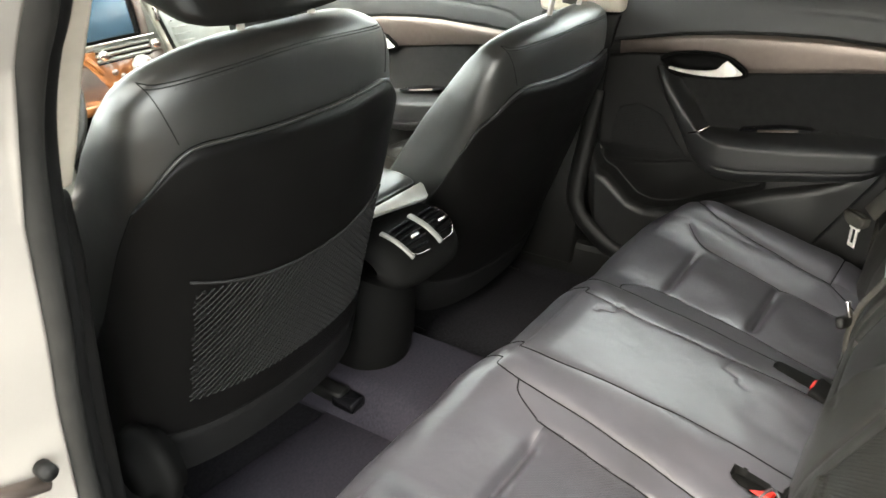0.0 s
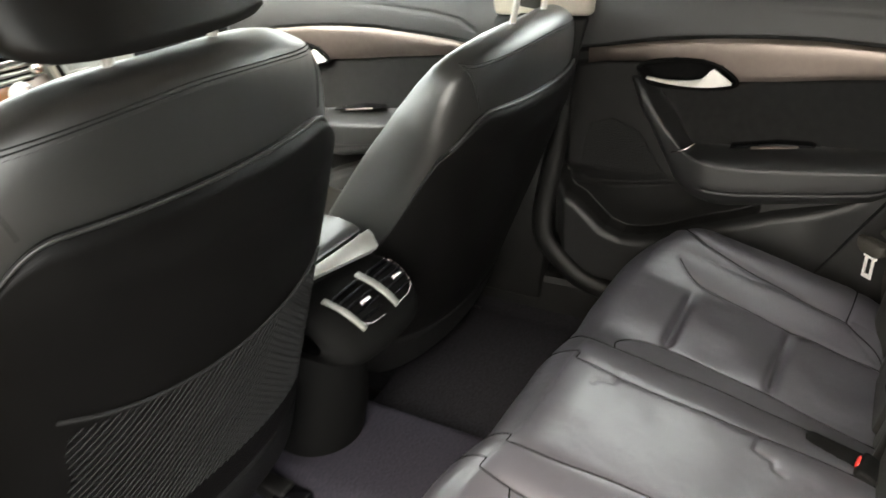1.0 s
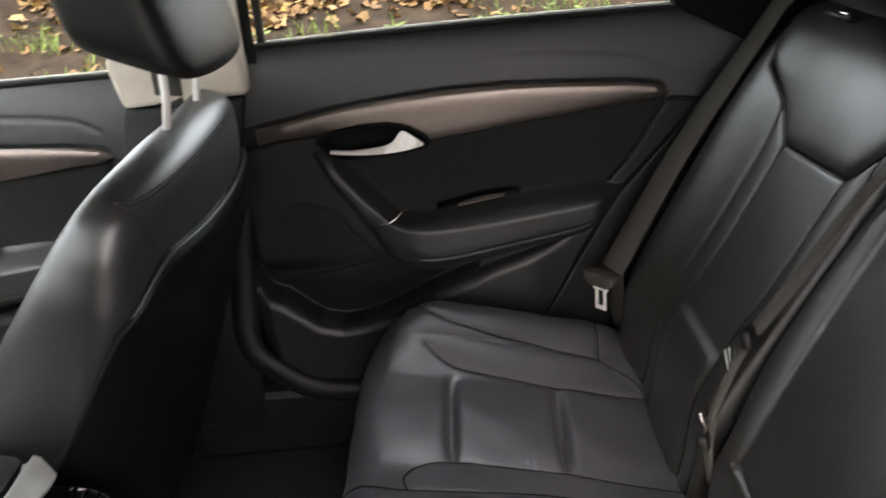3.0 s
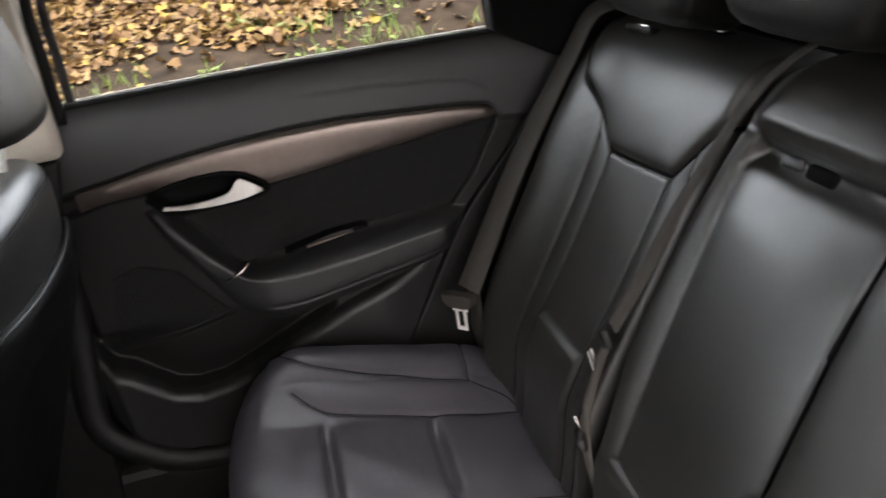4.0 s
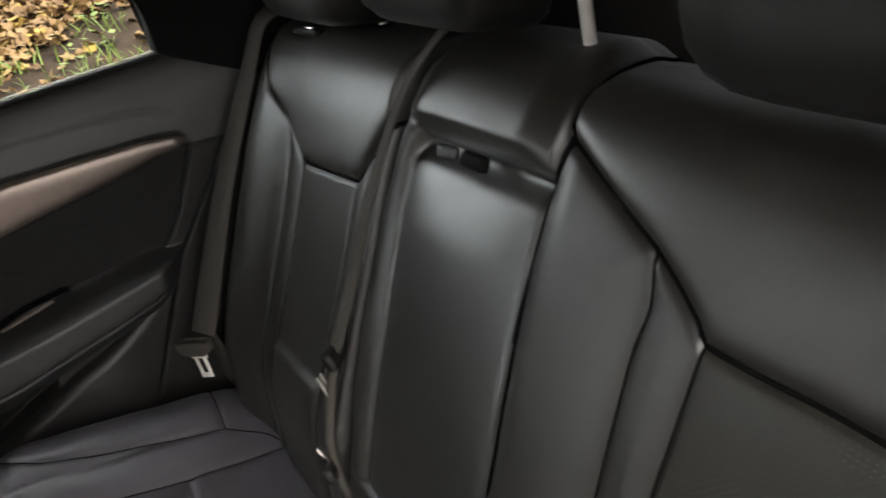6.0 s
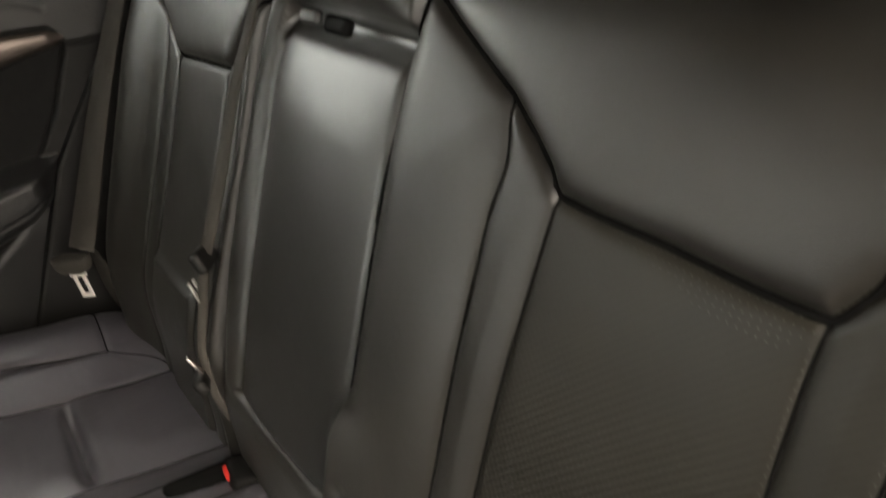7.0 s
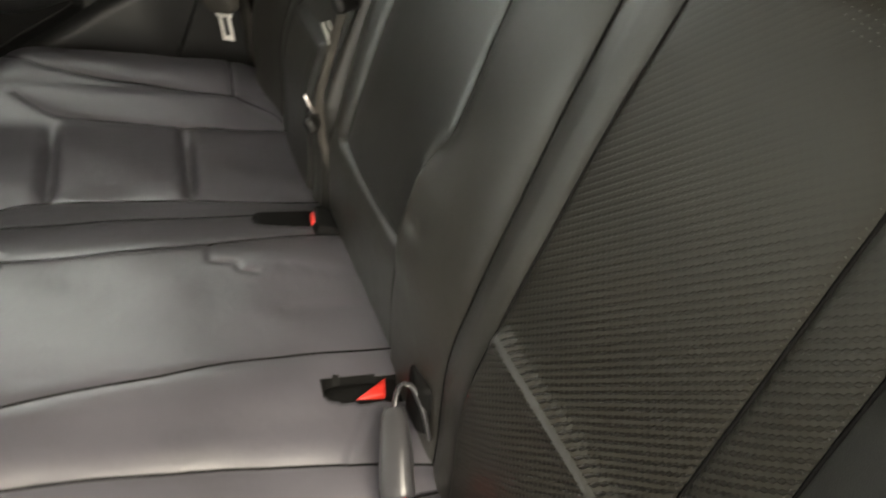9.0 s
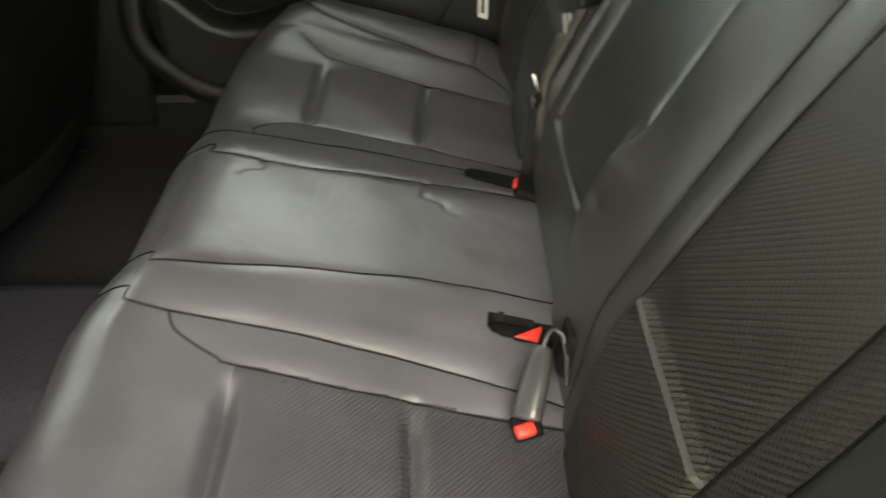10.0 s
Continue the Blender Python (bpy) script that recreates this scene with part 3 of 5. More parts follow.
# seams of the two outer seats as (distance from the middle, height): near seat and far seat differ a little
SHOULDER = {-1: [(0.090, 1.028), (0.110, 1.021), (0.157, 1.000), (0.204, 0.979), (0.235, 0.959), (0.253, 0.946), (0.264, 0.934), (0.30, 0.932), (0.345, 0.932), (0.40, 0.930), (0.438, 0.931), (0.450, 0.947), (0.466, 0.967), (0.54, 1.00), (0.585, 1.06), (0.60, 1.2)],
            1: [(0.172, 1.035), (0.183, 1.006), (0.217, 0.961), (0.240, 0.930), (0.250, 0.921), (0.30, 0.917), (0.36, 0.913), (0.406, 0.911), (0.428, 0.924), (0.472, 0.953), (0.54, 0.985), (0.585, 1.05), (0.60, 1.2)]}
INNER = {-1: [(0.268, 0.42), (0.264, 0.67), (0.258, 0.80), (0.262, 0.89), (0.264, 0.934)], 1: [(0.262, 0.42), (0.258, 0.67), (0.252, 0.80), (0.250, 0.921)]}
OUTER = {-1: [(0.455, 0.42), (0.450, 0.67), (0.443, 0.80), (0.438, 0.89), (0.438, 0.931)], 1: [(0.420, 0.42), (0.410, 0.67), (0.405, 0.80), (0.407, 0.911)]}
BOLSTER = {-1: [(0.226, 0.42), (0.222, 0.65), (0.211, 0.80), (0.208, 0.90), (0.213, 0.94), (0.204, 0.979)], 1: [(0.222, 0.42), (0.217, 0.70), (0.212, 0.80), (0.213, 0.90), (0.217, 0.961)]}
WING = {-1: [(0.51, 0.42), (0.500, 0.67), (0.488, 0.80), (0.484, 0.90), (0.495, 0.982)], 1: [(0.47, 0.42), (0.456, 0.67), (0.452, 0.80), (0.455, 0.90), (0.464, 0.948)]}
PAD_NEAR = [(-0.107, 0.42), (-0.105, 0.62), (-0.099, 0.65), (-0.0935, 0.70), (-0.0865, 0.77), (-0.0795, 0.86), (-0.0770, 0.93), (-0.0800, 0.98), (-0.086, 1.03), (-0.082, 1.06), (-0.080, 1.30)]
PAD_FAR = [(0.150, 0.42), (0.155, 0.64), (0.178, 0.73), (0.182, 0.82), (0.178, 0.90), (0.168, 0.95), (0.158, 1.00), (0.154, 1.03), (0.150, 1.30)]
PAD_RIB = [(0.112, 0.60), (0.118, 0.66), (0.130, 0.75), (0.140, 0.84), (0.143, 0.92), (0.138, 0.97), (0.128, 1.00)]


def backrest_sheet(x0, x1, sides, specs, parent):
    prof = curve(BACK, 620)
    xs = np.linspace(x0, x1, int((x1 - x0) / 0.002) + 1)
    x, s = np.meshgrid(xs, np.arange(len(prof)))
    y0, z0 = prof[s, 0], prof[s, 1]
    arc = np.r_[0, np.cumsum(np.linalg.norm(np.diff(prof, axis=0), axis=1))]
    tip = int(np.argmin(abs(prof[:440, 1] - 1.03)))
    v = np.where(s <= tip, z0, 1.03 + (arc[s] - arc[tip]) * 0.75)
    d = np.gradient(prof, axis=0)
    d /= np.linalg.norm(d, axis=1)[:, None]
    ny, nz = d[s, 1], -d[s, 0]
    r = np.abs(x)
    h = 0.024 * np.exp(-((r - 0.550) / 0.05) ** 2) * smooth(1.10, 0.86, v)
    h -= 0.13 * smooth(0.575, 0.64, r) ** 1.6
    reg = np.full(x.shape, 5)
    roll = [(-0.084, 0.999), (-0.04, 1.003), (0.04, 1.004), (0.10, 1.001), (0.150, 0.996)]
    fold = [(-0.106, 0.622), (-0.03, 0.619), (0.04, 0.618), (0.118, 0.620)]
    middle = -1 in sides
    el, er, eb = across(PAD_NEAR, v), across(PAD_FAR, v), across(PAD_RIB, v)
    pad = (x > el) & (x < er) & middle
    seams = []
    for m in sides:
        sh, ins, out, bol, wing = SHOULDER[m], INNER[m], OUTER[m], BOLSTER[m], WING[m]
        a = m * x
        on = (a > 0) & ~pad
        zs = np.interp(a, [p[0] for p in sh], [p[1] for p in sh])
        xi, xo, b1, e1 = across(ins, v), across(out, v), across(bol, v), across(wing, v)
        lines = [[(m * p, q) for p, q in l] for l in (sh, ins, out, bol, wing)]
        seams += lines
        ds = near(lines[:1], x, v)
        dist = near(lines[1:], x, v)
        top = on & (v > zs)
        low = on & ~top
        # the shoulder is a thick pad that overhangs the panels below it
        h += np.where(top, 0.009 * (1 - np.exp(-ds / 0.008)) * smooth(1.12, 1.02, v), 0)
        h -= 0.0045 * np.exp(-(ds / 0.0045) ** 2) * (a > 0)
        puff = np.where(a < b1, 0.010, np.where((a > xi) & (a < xo), 0.0012, 0.0046))
        reach = np.where(a < b1, 0.030, 0.016)
        h += np.where(low, puff * (1 - np.exp(-np.minimum(dist, ds) / reach)), 0)
        h -= 0.0015 * np.exp(-(dist / 0.0032) ** 2) * low
        h += (0.0060 * smooth(0.680, 0.664, v) + 0.0016 * np.exp(-((v - 0.664) / 0.006) ** 2)) * smooth(xi - 0.001, xi + 0.010, a) * smooth(xo + 0.001, xo - 0.010, a) * low
        reg[top] = (10 if m > 0 else 20)
        base = 10 if m > 0 else 20
        mid_ = low & (a > xi) & (a < xo)
        reg[mid_ & (v >= 0.668)], reg[mid_ & (v < 0.668)] = base + 1, base + 2
        reg[mid_ & (v > 0.6640) & (v < 0.6685)] = base + 7
        reg[low & (a <= xi) & (a > b1)], reg[low & (a <= b1)] = base + 3, base + 4
        reg[low & (a >= xo) & (a < e1)], reg[low & (a >= e1)] = base + 5, base + 6
    if middle:
        # fold-down armrest: a recessed pad under an overhanging roll, a rounded rib on its far side, a flap at its foot
        soft = smooth(-0.002, 0.008, x - el) * smooth(-0.004, 0.004, er - x)
        low_ = soft * smooth(0.606, 0.636, v) * smooth(1.006, 0.992, v)
        rib_ = smooth(-0.006, 0.004, x - eb)
        mid_x = (x - el) / (eb - el)
        h += (0.003 + 0.013 * smooth(0.0, 0.045, x - el) * smooth(0.0, 0.035, er - x)) * soft * smooth(0.997, 1.018, v) + 0.005 * soft * smooth(0.634, 0.596, v)
        h += low_ * (1 - rib_) * (-0.005 + 0.010 * np.clip(4 * mid_x * (1 - mid_x), 0, 1) ** 0.6 * smooth(1.0, 0.90, v))
        h -= 0.013 * low_ * (1 - rib_) * np.exp(-((v - 0.990) / 0.015) ** 2)
        t_ = np.clip((x - eb) / (er - eb), 0, 1)
        h += low_ * rib_ * 0.0065 * np.clip(4 * t_ * (1 - t_), 0, 1)
        h -= 0.050 * smooth(-0.004, 0.010, x - er)
        foot = smooth(0.74, 0.69, v)
        h -= 0.010 * np.exp(-((x - el) / 0.018) ** 2) * (x < el) * smooth(1.06, 0.98, v) * (1 - foot)
        h += 0.009 * np.exp(-((x - el) / 0.045) ** 2) * (x < el) * foot * smooth(0.60, 0.65, v)
        h -= (0.0055 + 0.0055 * smooth(0.86, 0.96, v)) * np.exp(-((x - el) / 0.0045) ** 2) * smooth(1.10, 1.04, v)
        h -= 0.014 * np.exp(-((x - el - 0.005) / 0.009) ** 2) * (x > el - 0.001) * smooth(0.628, 0.645, v) * smooth(0.730, 0.695, v)
        h -= 0.005 * np.exp(-(near([fold], x, v) / 0.004) ** 2) * pad
        h -= 0.003 * np.exp(-(((x + 0.122) / 0.010) ** 2 + ((v - 0.660) / 0.007) ** 2)) - 0.001 * np.exp(-(((x + 0.132) / 0.010) ** 2 + ((v - 0.650) / 0.008) ** 2))
        lower = pad & (v < 1.0) & (v > 0.620)
        reg[pad & (v >= 1.0)], reg[lower & (x < eb)], reg[lower & (x >= eb)], reg[pad & (v <= 0.620)] = 1, 2, 3, 4
    else:
        h -= 0.045 * smooth(0.196, 0.176, x)
    wave = np.array([[noise.noise(Vector((float(p) * 9, float(q) * 9, 4.2))) for p in xs[::8]] for q in v[::8, 0]])
    fx, fy = np.arange(x.shape[1]) / 8, np.arange(x.shape[0]) / 8
    i0, j0 = np.minimum(fy.astype(int), wave.shape[0] - 2), np.minimum(fx.astype(int), wave.shape[1] - 2)
    wy, wx = np.clip(fy - i0, 0, 1)[:, None], np.clip(fx - j0, 0, 1)[None]
    h += 0.0012 * ((1 - wy) * ((1 - wx) * wave[i0][:, j0] + wx * wave[i0][:, j0 + 1]) + wy * ((1 - wx) * wave[i0 + 1][:, j0] + wx * wave[i0 + 1][:, j0 + 1]))
    pos = np.stack([x, y0 + ny * h, z0 + nz * h], -1)
    sheet_parts(pos, reg, specs, parent)
    sew(seams, pos, xs, v[:, 0], parent, 0.0014, 0.0001)
    for m in sides:
        line = [(m * a, b) for a, b in SHOULDER[m] if b < 1.04]
        # thick black cord also paints the shade under the overhanging shoulder
        sew([line], pos, xs, v[:, 0], parent, 0.0034, 0.0012)
    if middle:
        # thicker black cords paint the dark slit beside the armrest pad
        sew([[(a + 0.001, b) for a, b in PAD_NEAR if b > 0.66]], pos, xs, v[:, 0], parent, 0.0030, 0.0)
        sew([[(a + 0.001, b) for a, b in PAD_NEAR if 0.84 < b < 1.04]], pos, xs, v[:, 0], parent, 0.0046, 0.0)
        sew([[(a + 0.002, b) for a, b in PAD_NEAR if 0.63 < b < 0.72]], pos, xs, v[:, 0], parent, 0.0044, 0.0)
        top = [(-a, b) for a, b in SHOULDER[-1] if 0.26 < a < 0.44]
        for k in range(5):
            q = curve(top, 80)
            q = q[int(80 * (0.02, 0.30, 0.46, 0.55, 0.62)[k]):int(80 * (0.99, 0.98, 0.96, 0.93, 0.90)[k])]
            pin_dots(q - (0.0022 * (k % 2), 0.0030 + 0.0038 * k), pos, xs, v[:, 0], parent)
        for line in (OUTER[-1], WING[-1]):
            pin_dots(curve([(0.003 - a, b) for a, b in line if b > 0.6], 90), pos, xs, v[:, 0], parent)


def on_sheet(w, pos, cols, rows):
    """Places on a curved sheet from its own coordinates."""
    c, r = np.interp(w[:, 0], cols, np.arange(len(cols))), np.interp(w[:, 1], rows, np.arange(len(rows)))
    j, i = np.minimum(c.astype(int), len(cols) - 2), np.minimum(r.astype(int), len(rows) - 2)
    fc, fr = (c - j)[:, None], (r - i)[:, None]
    return (1 - fr) * ((1 - fc) * pos[i, j] + fc * pos[i, j + 1]) + fr * ((1 - fc) * pos[i + 1, j] + fc * pos[i + 1, j + 1])


def pin_dots(line, pos, cols, rows, parent, pitch=0.0046, size=0.0006):
    """A row of small raised dots along a line, painting the light rims of pin holes."""
    n = max(4, int(np.linalg.norm(np.diff(line, axis=0), axis=1).sum() / pitch))
    p = on_sheet(curve(line[::max(1, len(line) // 12)], n), pos, cols, rows) + np.array((0, 0.0007, 0.0004))
    shape = np.array([(1.5, 0, 0), (0, 0, 1), (-1.5, 0, 0), (0, 0, -1), (0, 0.9, 0.5)]) * size
    v = (p[:, None] + shape[None]).reshape(-1, 3)
    f = [(5 * i + a, 5 * i + (a + 1) % 4, 5 * i + 4) for i in range(n) for a in range(4)]
    tagged(put("pins_and_stitches", mesh_from(v, f, PIN_RIM, False), parent), kind="stuff")


def side_specs(base, ins, strip):
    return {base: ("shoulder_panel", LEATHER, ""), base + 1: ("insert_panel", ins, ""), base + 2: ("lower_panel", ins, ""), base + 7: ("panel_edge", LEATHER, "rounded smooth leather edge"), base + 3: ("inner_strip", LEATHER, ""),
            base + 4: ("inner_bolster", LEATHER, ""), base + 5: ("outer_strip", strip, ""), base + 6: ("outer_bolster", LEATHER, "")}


right_back = thing("rear_seat", "black leather single rear backrest beside the far door", "seat", "rear seats")
left_back = thing("rear_seat", "black perforated leather double rear backrest with fold-down armrest", "seat", "rear seats")
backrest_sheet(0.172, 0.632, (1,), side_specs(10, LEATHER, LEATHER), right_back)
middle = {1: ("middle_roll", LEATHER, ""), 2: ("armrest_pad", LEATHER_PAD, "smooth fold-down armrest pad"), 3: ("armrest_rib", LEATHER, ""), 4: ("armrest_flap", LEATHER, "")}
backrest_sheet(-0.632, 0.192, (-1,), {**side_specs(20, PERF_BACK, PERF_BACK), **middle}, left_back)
for o, a, b in ((right_back, 0.165, 0.60), (left_back, -0.60, 0.145)):
    part("back_board", prism([(0.06, 0.42), (-0.24, 1.04), (-0.27, 1.04), (-0.16, 0.42)], 0, a, b, 0.01), CARPET, o, "carpeted rear board")


def headrest(x, y, z, w, h, d, parent, label="black leather headrest"):
    bm = bmesh.new()
    bmesh.ops.create_cube(bm, size=1)
    bmesh.ops.subdivide_edges(bm, edges=bm.edges[:], cuts=7, use_grid_fill=True)
    for v in bm.verts:
        p = v.co * 2
        n = (abs(p.x) ** 5 + abs(p.y) ** 5 + abs(p.z) ** 5) ** 0.2
        p = p / max(n, 1e-6) * (1 if n > 0 else 0)
        v.co = (p.x * w / 2 * (1 - 0.06 * p.z * p.z), p.y * d / 2 * (1 - 0.22 * p.z) + 0.02 * p.z + 0.012 * p.x * p.x, p.z * h / 2)
    bmesh.ops.transform(bm, matrix=pose(x, y, z, 14), verts=bm.verts)
    return part("headrest", bm, HEAD, parent, label)


def post(x, y, z0, z1, parent, tilt=-0.25):
    me = sweep([(x, y, z0), (x, y + tilt * (z1 - z0) * 0.3, z0 + (z1 - z0) * 0.5), (x, y + tilt * (z1 - z0), z1)], ring(0.0065, 12), (1, 0, 0), mat=SATIN)
    put("post", me, parent, "chrome headrest post")
    part("post_collar", box((0.042, 0.030, 0.012), pose(x, y, z0), 0.005), PLASTIC, parent)


guide = part("belt_guide", box((0.062, 0.024, 0.010), pose(0.470, -0.138, 1.058, 25, 0, 6), 0.004), PLASTIC, right_back, "belt guide bezel")
# chrome bar paints the sheen of the seat top beside the belt slot
part("guide_sheen", box((0.040, 0.008, 0.004), pose(0.470, -0.134, 1.0645, 25, 0, 6), 0.001), CHROME, guide, "chrome bar for the sheen on the seat top")
headrest(0.425, -0.165, 1.160, 0.25, 0.18, 0.11, right_back)
post(0.36, -0.195, 1.055, 1.12, right_back)
post(0.49, -0.195, 1.055, 1.12, right_back)
headrest(0.120, -0.165, 1.180, 0.235, 0.18, 0.11, left_back)
post(-0.030, -0.200, 1.055, 1.20, left_back, 0.02)
headrest(-0.350, -0.150, 1.185, 0.26, 0.20, 0.11, left_back)
post(-0.28, -0.19, 1.055, 1.14, left_back)
post(-0.42, -0.19, 1.055, 1.14, left_back)


# ---- doors on the far side ----
def door(name, dy, dz, label):
    t = thing(name, label, "door", kind="structure")
    ys, zs = np.linspace(-0.14, 0.80, 420), np.linspace(0.34, 1.052, 330)
    y, z = np.meshgrid(ys, zs)
    s_top = [(0.80, 0.912), (0.70, 0.926), (0.60, 0.942), (0.50, 0.952), (0.40, 0.957), (0.30, 0.957), (0.216, 0.951), (0.10, 0.942), (0.050, 0.934), (0.033, 0.922)]
    s_bot = [(0.80, 0.880), (0.697, 0.898), (0.62, 0.902), (0.60, 0.888), (0.53, 0.866), (0.449, 0.872), (0.437, 0.876), (0.366, 0.882), (0.268, 0.893), (0.184, 0.900), (0.097, 0.909), (0.050, 0.911), (0.033, 0.918)]
    tail = [(0.04, 0.908), (-0.01, 0.902), (-0.14, 0.900)]
    it = lambda l, q: np.interp(q, [p[0] for p in l[::-1]], [p[1] for p in l[::-1]])
    top, bot = it(s_top, y), it(s_bot, y)
    strip = (z < top) & (z > bot) & (y > 0.034)
    upper = (z >= np.where(y > 0.034, top, 0.905))
    bowl = [(0.632, 0.890), (0.612, 0.903), (0.565, 0.911), (0.514, 0.912), (0.474, 0.902), (0.441, 0.876), (0.465, 0.862), (0.54, 0.858), (0.60, 0.860)]
    recess = inside(bowl, y, z)
    # armrest: pull grip sloping down into a padded shelf whose front edge stands out
    arm_t = [(0.66, 0.885), (0.606, 0.877), (0.588, 0.850), (0.551, 0.803), (0.536, 0.775), (0.512, 0.744), (0.49, 0.744), (0.42, 0.751), (0.366, 0.758), (0.303, 0.763), (0.217, 0.768), (0.15, 0.768), (0.108, 0.762)]
    arm_b = [(0.66, 0.885), (0.642, 0.868), (0.608, 0.797), (0.594, 0.776), (0.563, 0.716), (0.541, 0.672), (0.520, 0.650), (0.495, 0.636), (0.469, 0.629), (0.43, 0.629), (0.384, 0.638), (0.296, 0.656), (0.254, 0.662), (0.185, 0.677), (0.145, 0.702), (0.125, 0.735), (0.108, 0.756)]
    arm_e = [(0.66, 0.885), (0.640, 0.870), (0.60, 0.826), (0.56, 0.770), (0.52, 0.735), (0.497, 0.725), (0.46, 0.718), (0.40, 0.717), (0.32, 0.724), (0.25, 0.733), (0.17, 0.744), (0.125, 0.750), (0.108, 0.759)]
    ta, ba, ea = it(arm_t, y), it(arm_b, y), it(arm_e, y)
    arm = (z < ta) & (z > ba) & (y < 0.642) & (y > 0.108) & ~recess & (z < 0.872)
    rim = [(0.80, 0.640), (0.773, 0.600), (0.745, 0.588), (0.716, 0.560), (0.684, 0.530), (0.645, 0.518), (0.60, 0.522), (0.56, 0.534), (0.478, 0.572), (0.40, 0.602), (0.35, 0.625), (0.223, 0.662), (0.16, 0.690)]
    below = (z < it(rim, y)) & (y > 0.16)
    speaker = inside([(0.748, 0.628), (0.745, 0.709), (0.725, 0.765), (0.679, 0.779), (0.623, 0.757), (0.585, 0.70), (0.556, 0.660), (0.62, 0.644)], y, z) & ~arm
    insert = ~upper & ~strip & ~recess & ~arm & ~below & ~speaker & (y < 0.60) & (z > ta) & (y > np.interp(z, [0.755, 0.766, 0.817, 0.893, 0.92], [0.142, 0.135, 0.089, 0.044, 0.03]))
    cap = np.clip((1.055 - z) / 0.105, 0, 1)
    p = 0.030 * (1 - (1 - cap) ** 2) ** 0.6 - 0.01 * smooth(0.6, 0.4, z)
    ds = near([s_top, s_bot], y, z)
    p -= 0.005 * np.exp(-(ds / 0.004) ** 2) * smooth(0.03, 0.05, y)
    p -= 0.0035 * np.exp(-(near([tail, [(0.038, 0.903), (0.089, 0.817), (0.135, 0.766)]], y, z) / 0.003) ** 2)
    cre = near([[(0.43, 1.010), (0.26, 1.006), (0.15, 0.997), (0.08, 0.985), (0.045, 0.965)]], y, z)
    p -= 0.0016 * np.exp(-(cre / 0.005) ** 2) * smooth(0.43, 0.20, y)
    stand = (0.046 - 0.016 * smooth(0.47, 0.56, y)) * smooth(0.105, 0.17, y) * smooth(0.650, 0.61, y)
    k = np.clip((z - ba) / np.maximum(ea - ba, 1e-4), 0, 1)
    g = np.clip((z - ea) / np.maximum(ta - ea, 1e-4), 0, 1)
    face = 0.006 + stand * (1 - (1 - np.clip(k / 0.75, 0, 1)) ** 2.4) ** 0.5 * (1 - 0.10 * (1 - k))
    p += np.where(arm, np.where(z < ea, face, face * (1 - smooth(0.12, 1.0, g)) - 0.004 * g), 0)
    p -= 0.0025 * np.exp(-((z - ba - 0.42 * (ea - ba)) / 0.0022) ** 2) * arm * smooth(0.50, 0.46, y)
    p -= np.where(insert, 0.006, 0)
    p -= 0.0012 * np.exp(-(near([[(0.78, 0.612), (0.709, 0.619), (0.60, 0.640), (0.523, 0.654)]], y, z) / 0.003) ** 2) * ~arm
    p -= 0.001 * speaker
    dr = near([rim], y, z)
    hollow = 0.036 * np.exp(-dr / 0.060) * smooth(0, 0.010, dr) * ~arm * smooth(0.675, 0.635, z) * smooth(0.368, 0.392, y)
    p += np.where(below, 0.024 * np.sqrt(np.clip(1 - (1 - np.clip(dr / 0.020, 0, 1)) ** 2, 0, 1)) * smooth(0.16, 0.30, y), -hollow)
    p -= 0.02 * smooth(0.77, 0.80, y) + 0.02 * smooth(-0.08, -0.14, y)
    reg = np.full(y.shape, 3)
    reg[upper], reg[strip], reg[insert], reg[arm], reg[recess], reg[below], reg[speaker] = 1, 3, 4, 5, 0, 7, 8
    edge = y < np.interp(z, [0.34, 0.5, 0.745, 0.905, 0.985, 1.06], [0.33, 0.262, 0.12, -0.026, -0.092, -0.10])
    reg[edge] = 0
    reg[inside([(0.60, 0.30), (0.60, 0.37), (0.66, 0.40), (0.72, 0.405), (0.77, 0.44), (0.81, 0.52), (0.9, 0.6), (0.9, 0.30)], y, z)] = 0
    pos = np.stack([0.705 - p, y + dy, z + dz], -1)[:, ::-1]
    reg = np.c_[reg[:, ::-1][:, 1:], reg[:, :1]]
    sheet_parts(pos, reg, {1: ("upper_panel", SOFT, ""), 3: ("lower_panel", PLASTIC, ""), 4: ("cloth_insert", FABRIC, "black cloth insert"),
                           5: ("armrest", SOFT, "padded armrest with pull grip"), 7: ("map_pocket", PANEL, "smooth map pocket front"), 8: ("speaker_grille", GRILLE, "fine speaker grille")}, t)
    # metal strip between two curves, with the handle bowl let into it
    sy = np.linspace(0.033, 0.735, 260)
    a, b = it(s_top, sy), it(s_bot, sy)
    q = np.linspace(0, 1, 15)
    zz = b[None] + (a - b)[None] * q[:, None]
    px = np.interp(zz, [0.85, 0.95, 1.05], [0.030, 0.030, 0.010]) + 0.002 + 0.006 * np.sqrt(np.clip(4 * q * (1 - q), 0, 1))[:, None] * smooth(0.033, 0.06, sy)[None] * smooth(0.735, 0.68, sy)[None]
    hole = inside(bowl, np.broadcast_to(sy[None], zz.shape), zz)
    sp = np.stack([0.705 - px, np.broadcast_to(sy[None] + dy, zz.shape), zz + dz], -1)[:, ::-1]
    sheet_parts(sp, np.where(hole, 0, 1)[:, ::-1], {1: ("metal_strip", TITAN, "satin brown metal trim strip")}, t)
    ringp = curve([(u_, v_) for u_, v_ in bowl] + [bowl[0]], 60)[:-1]
    cy, cz = 0.54, 0.882
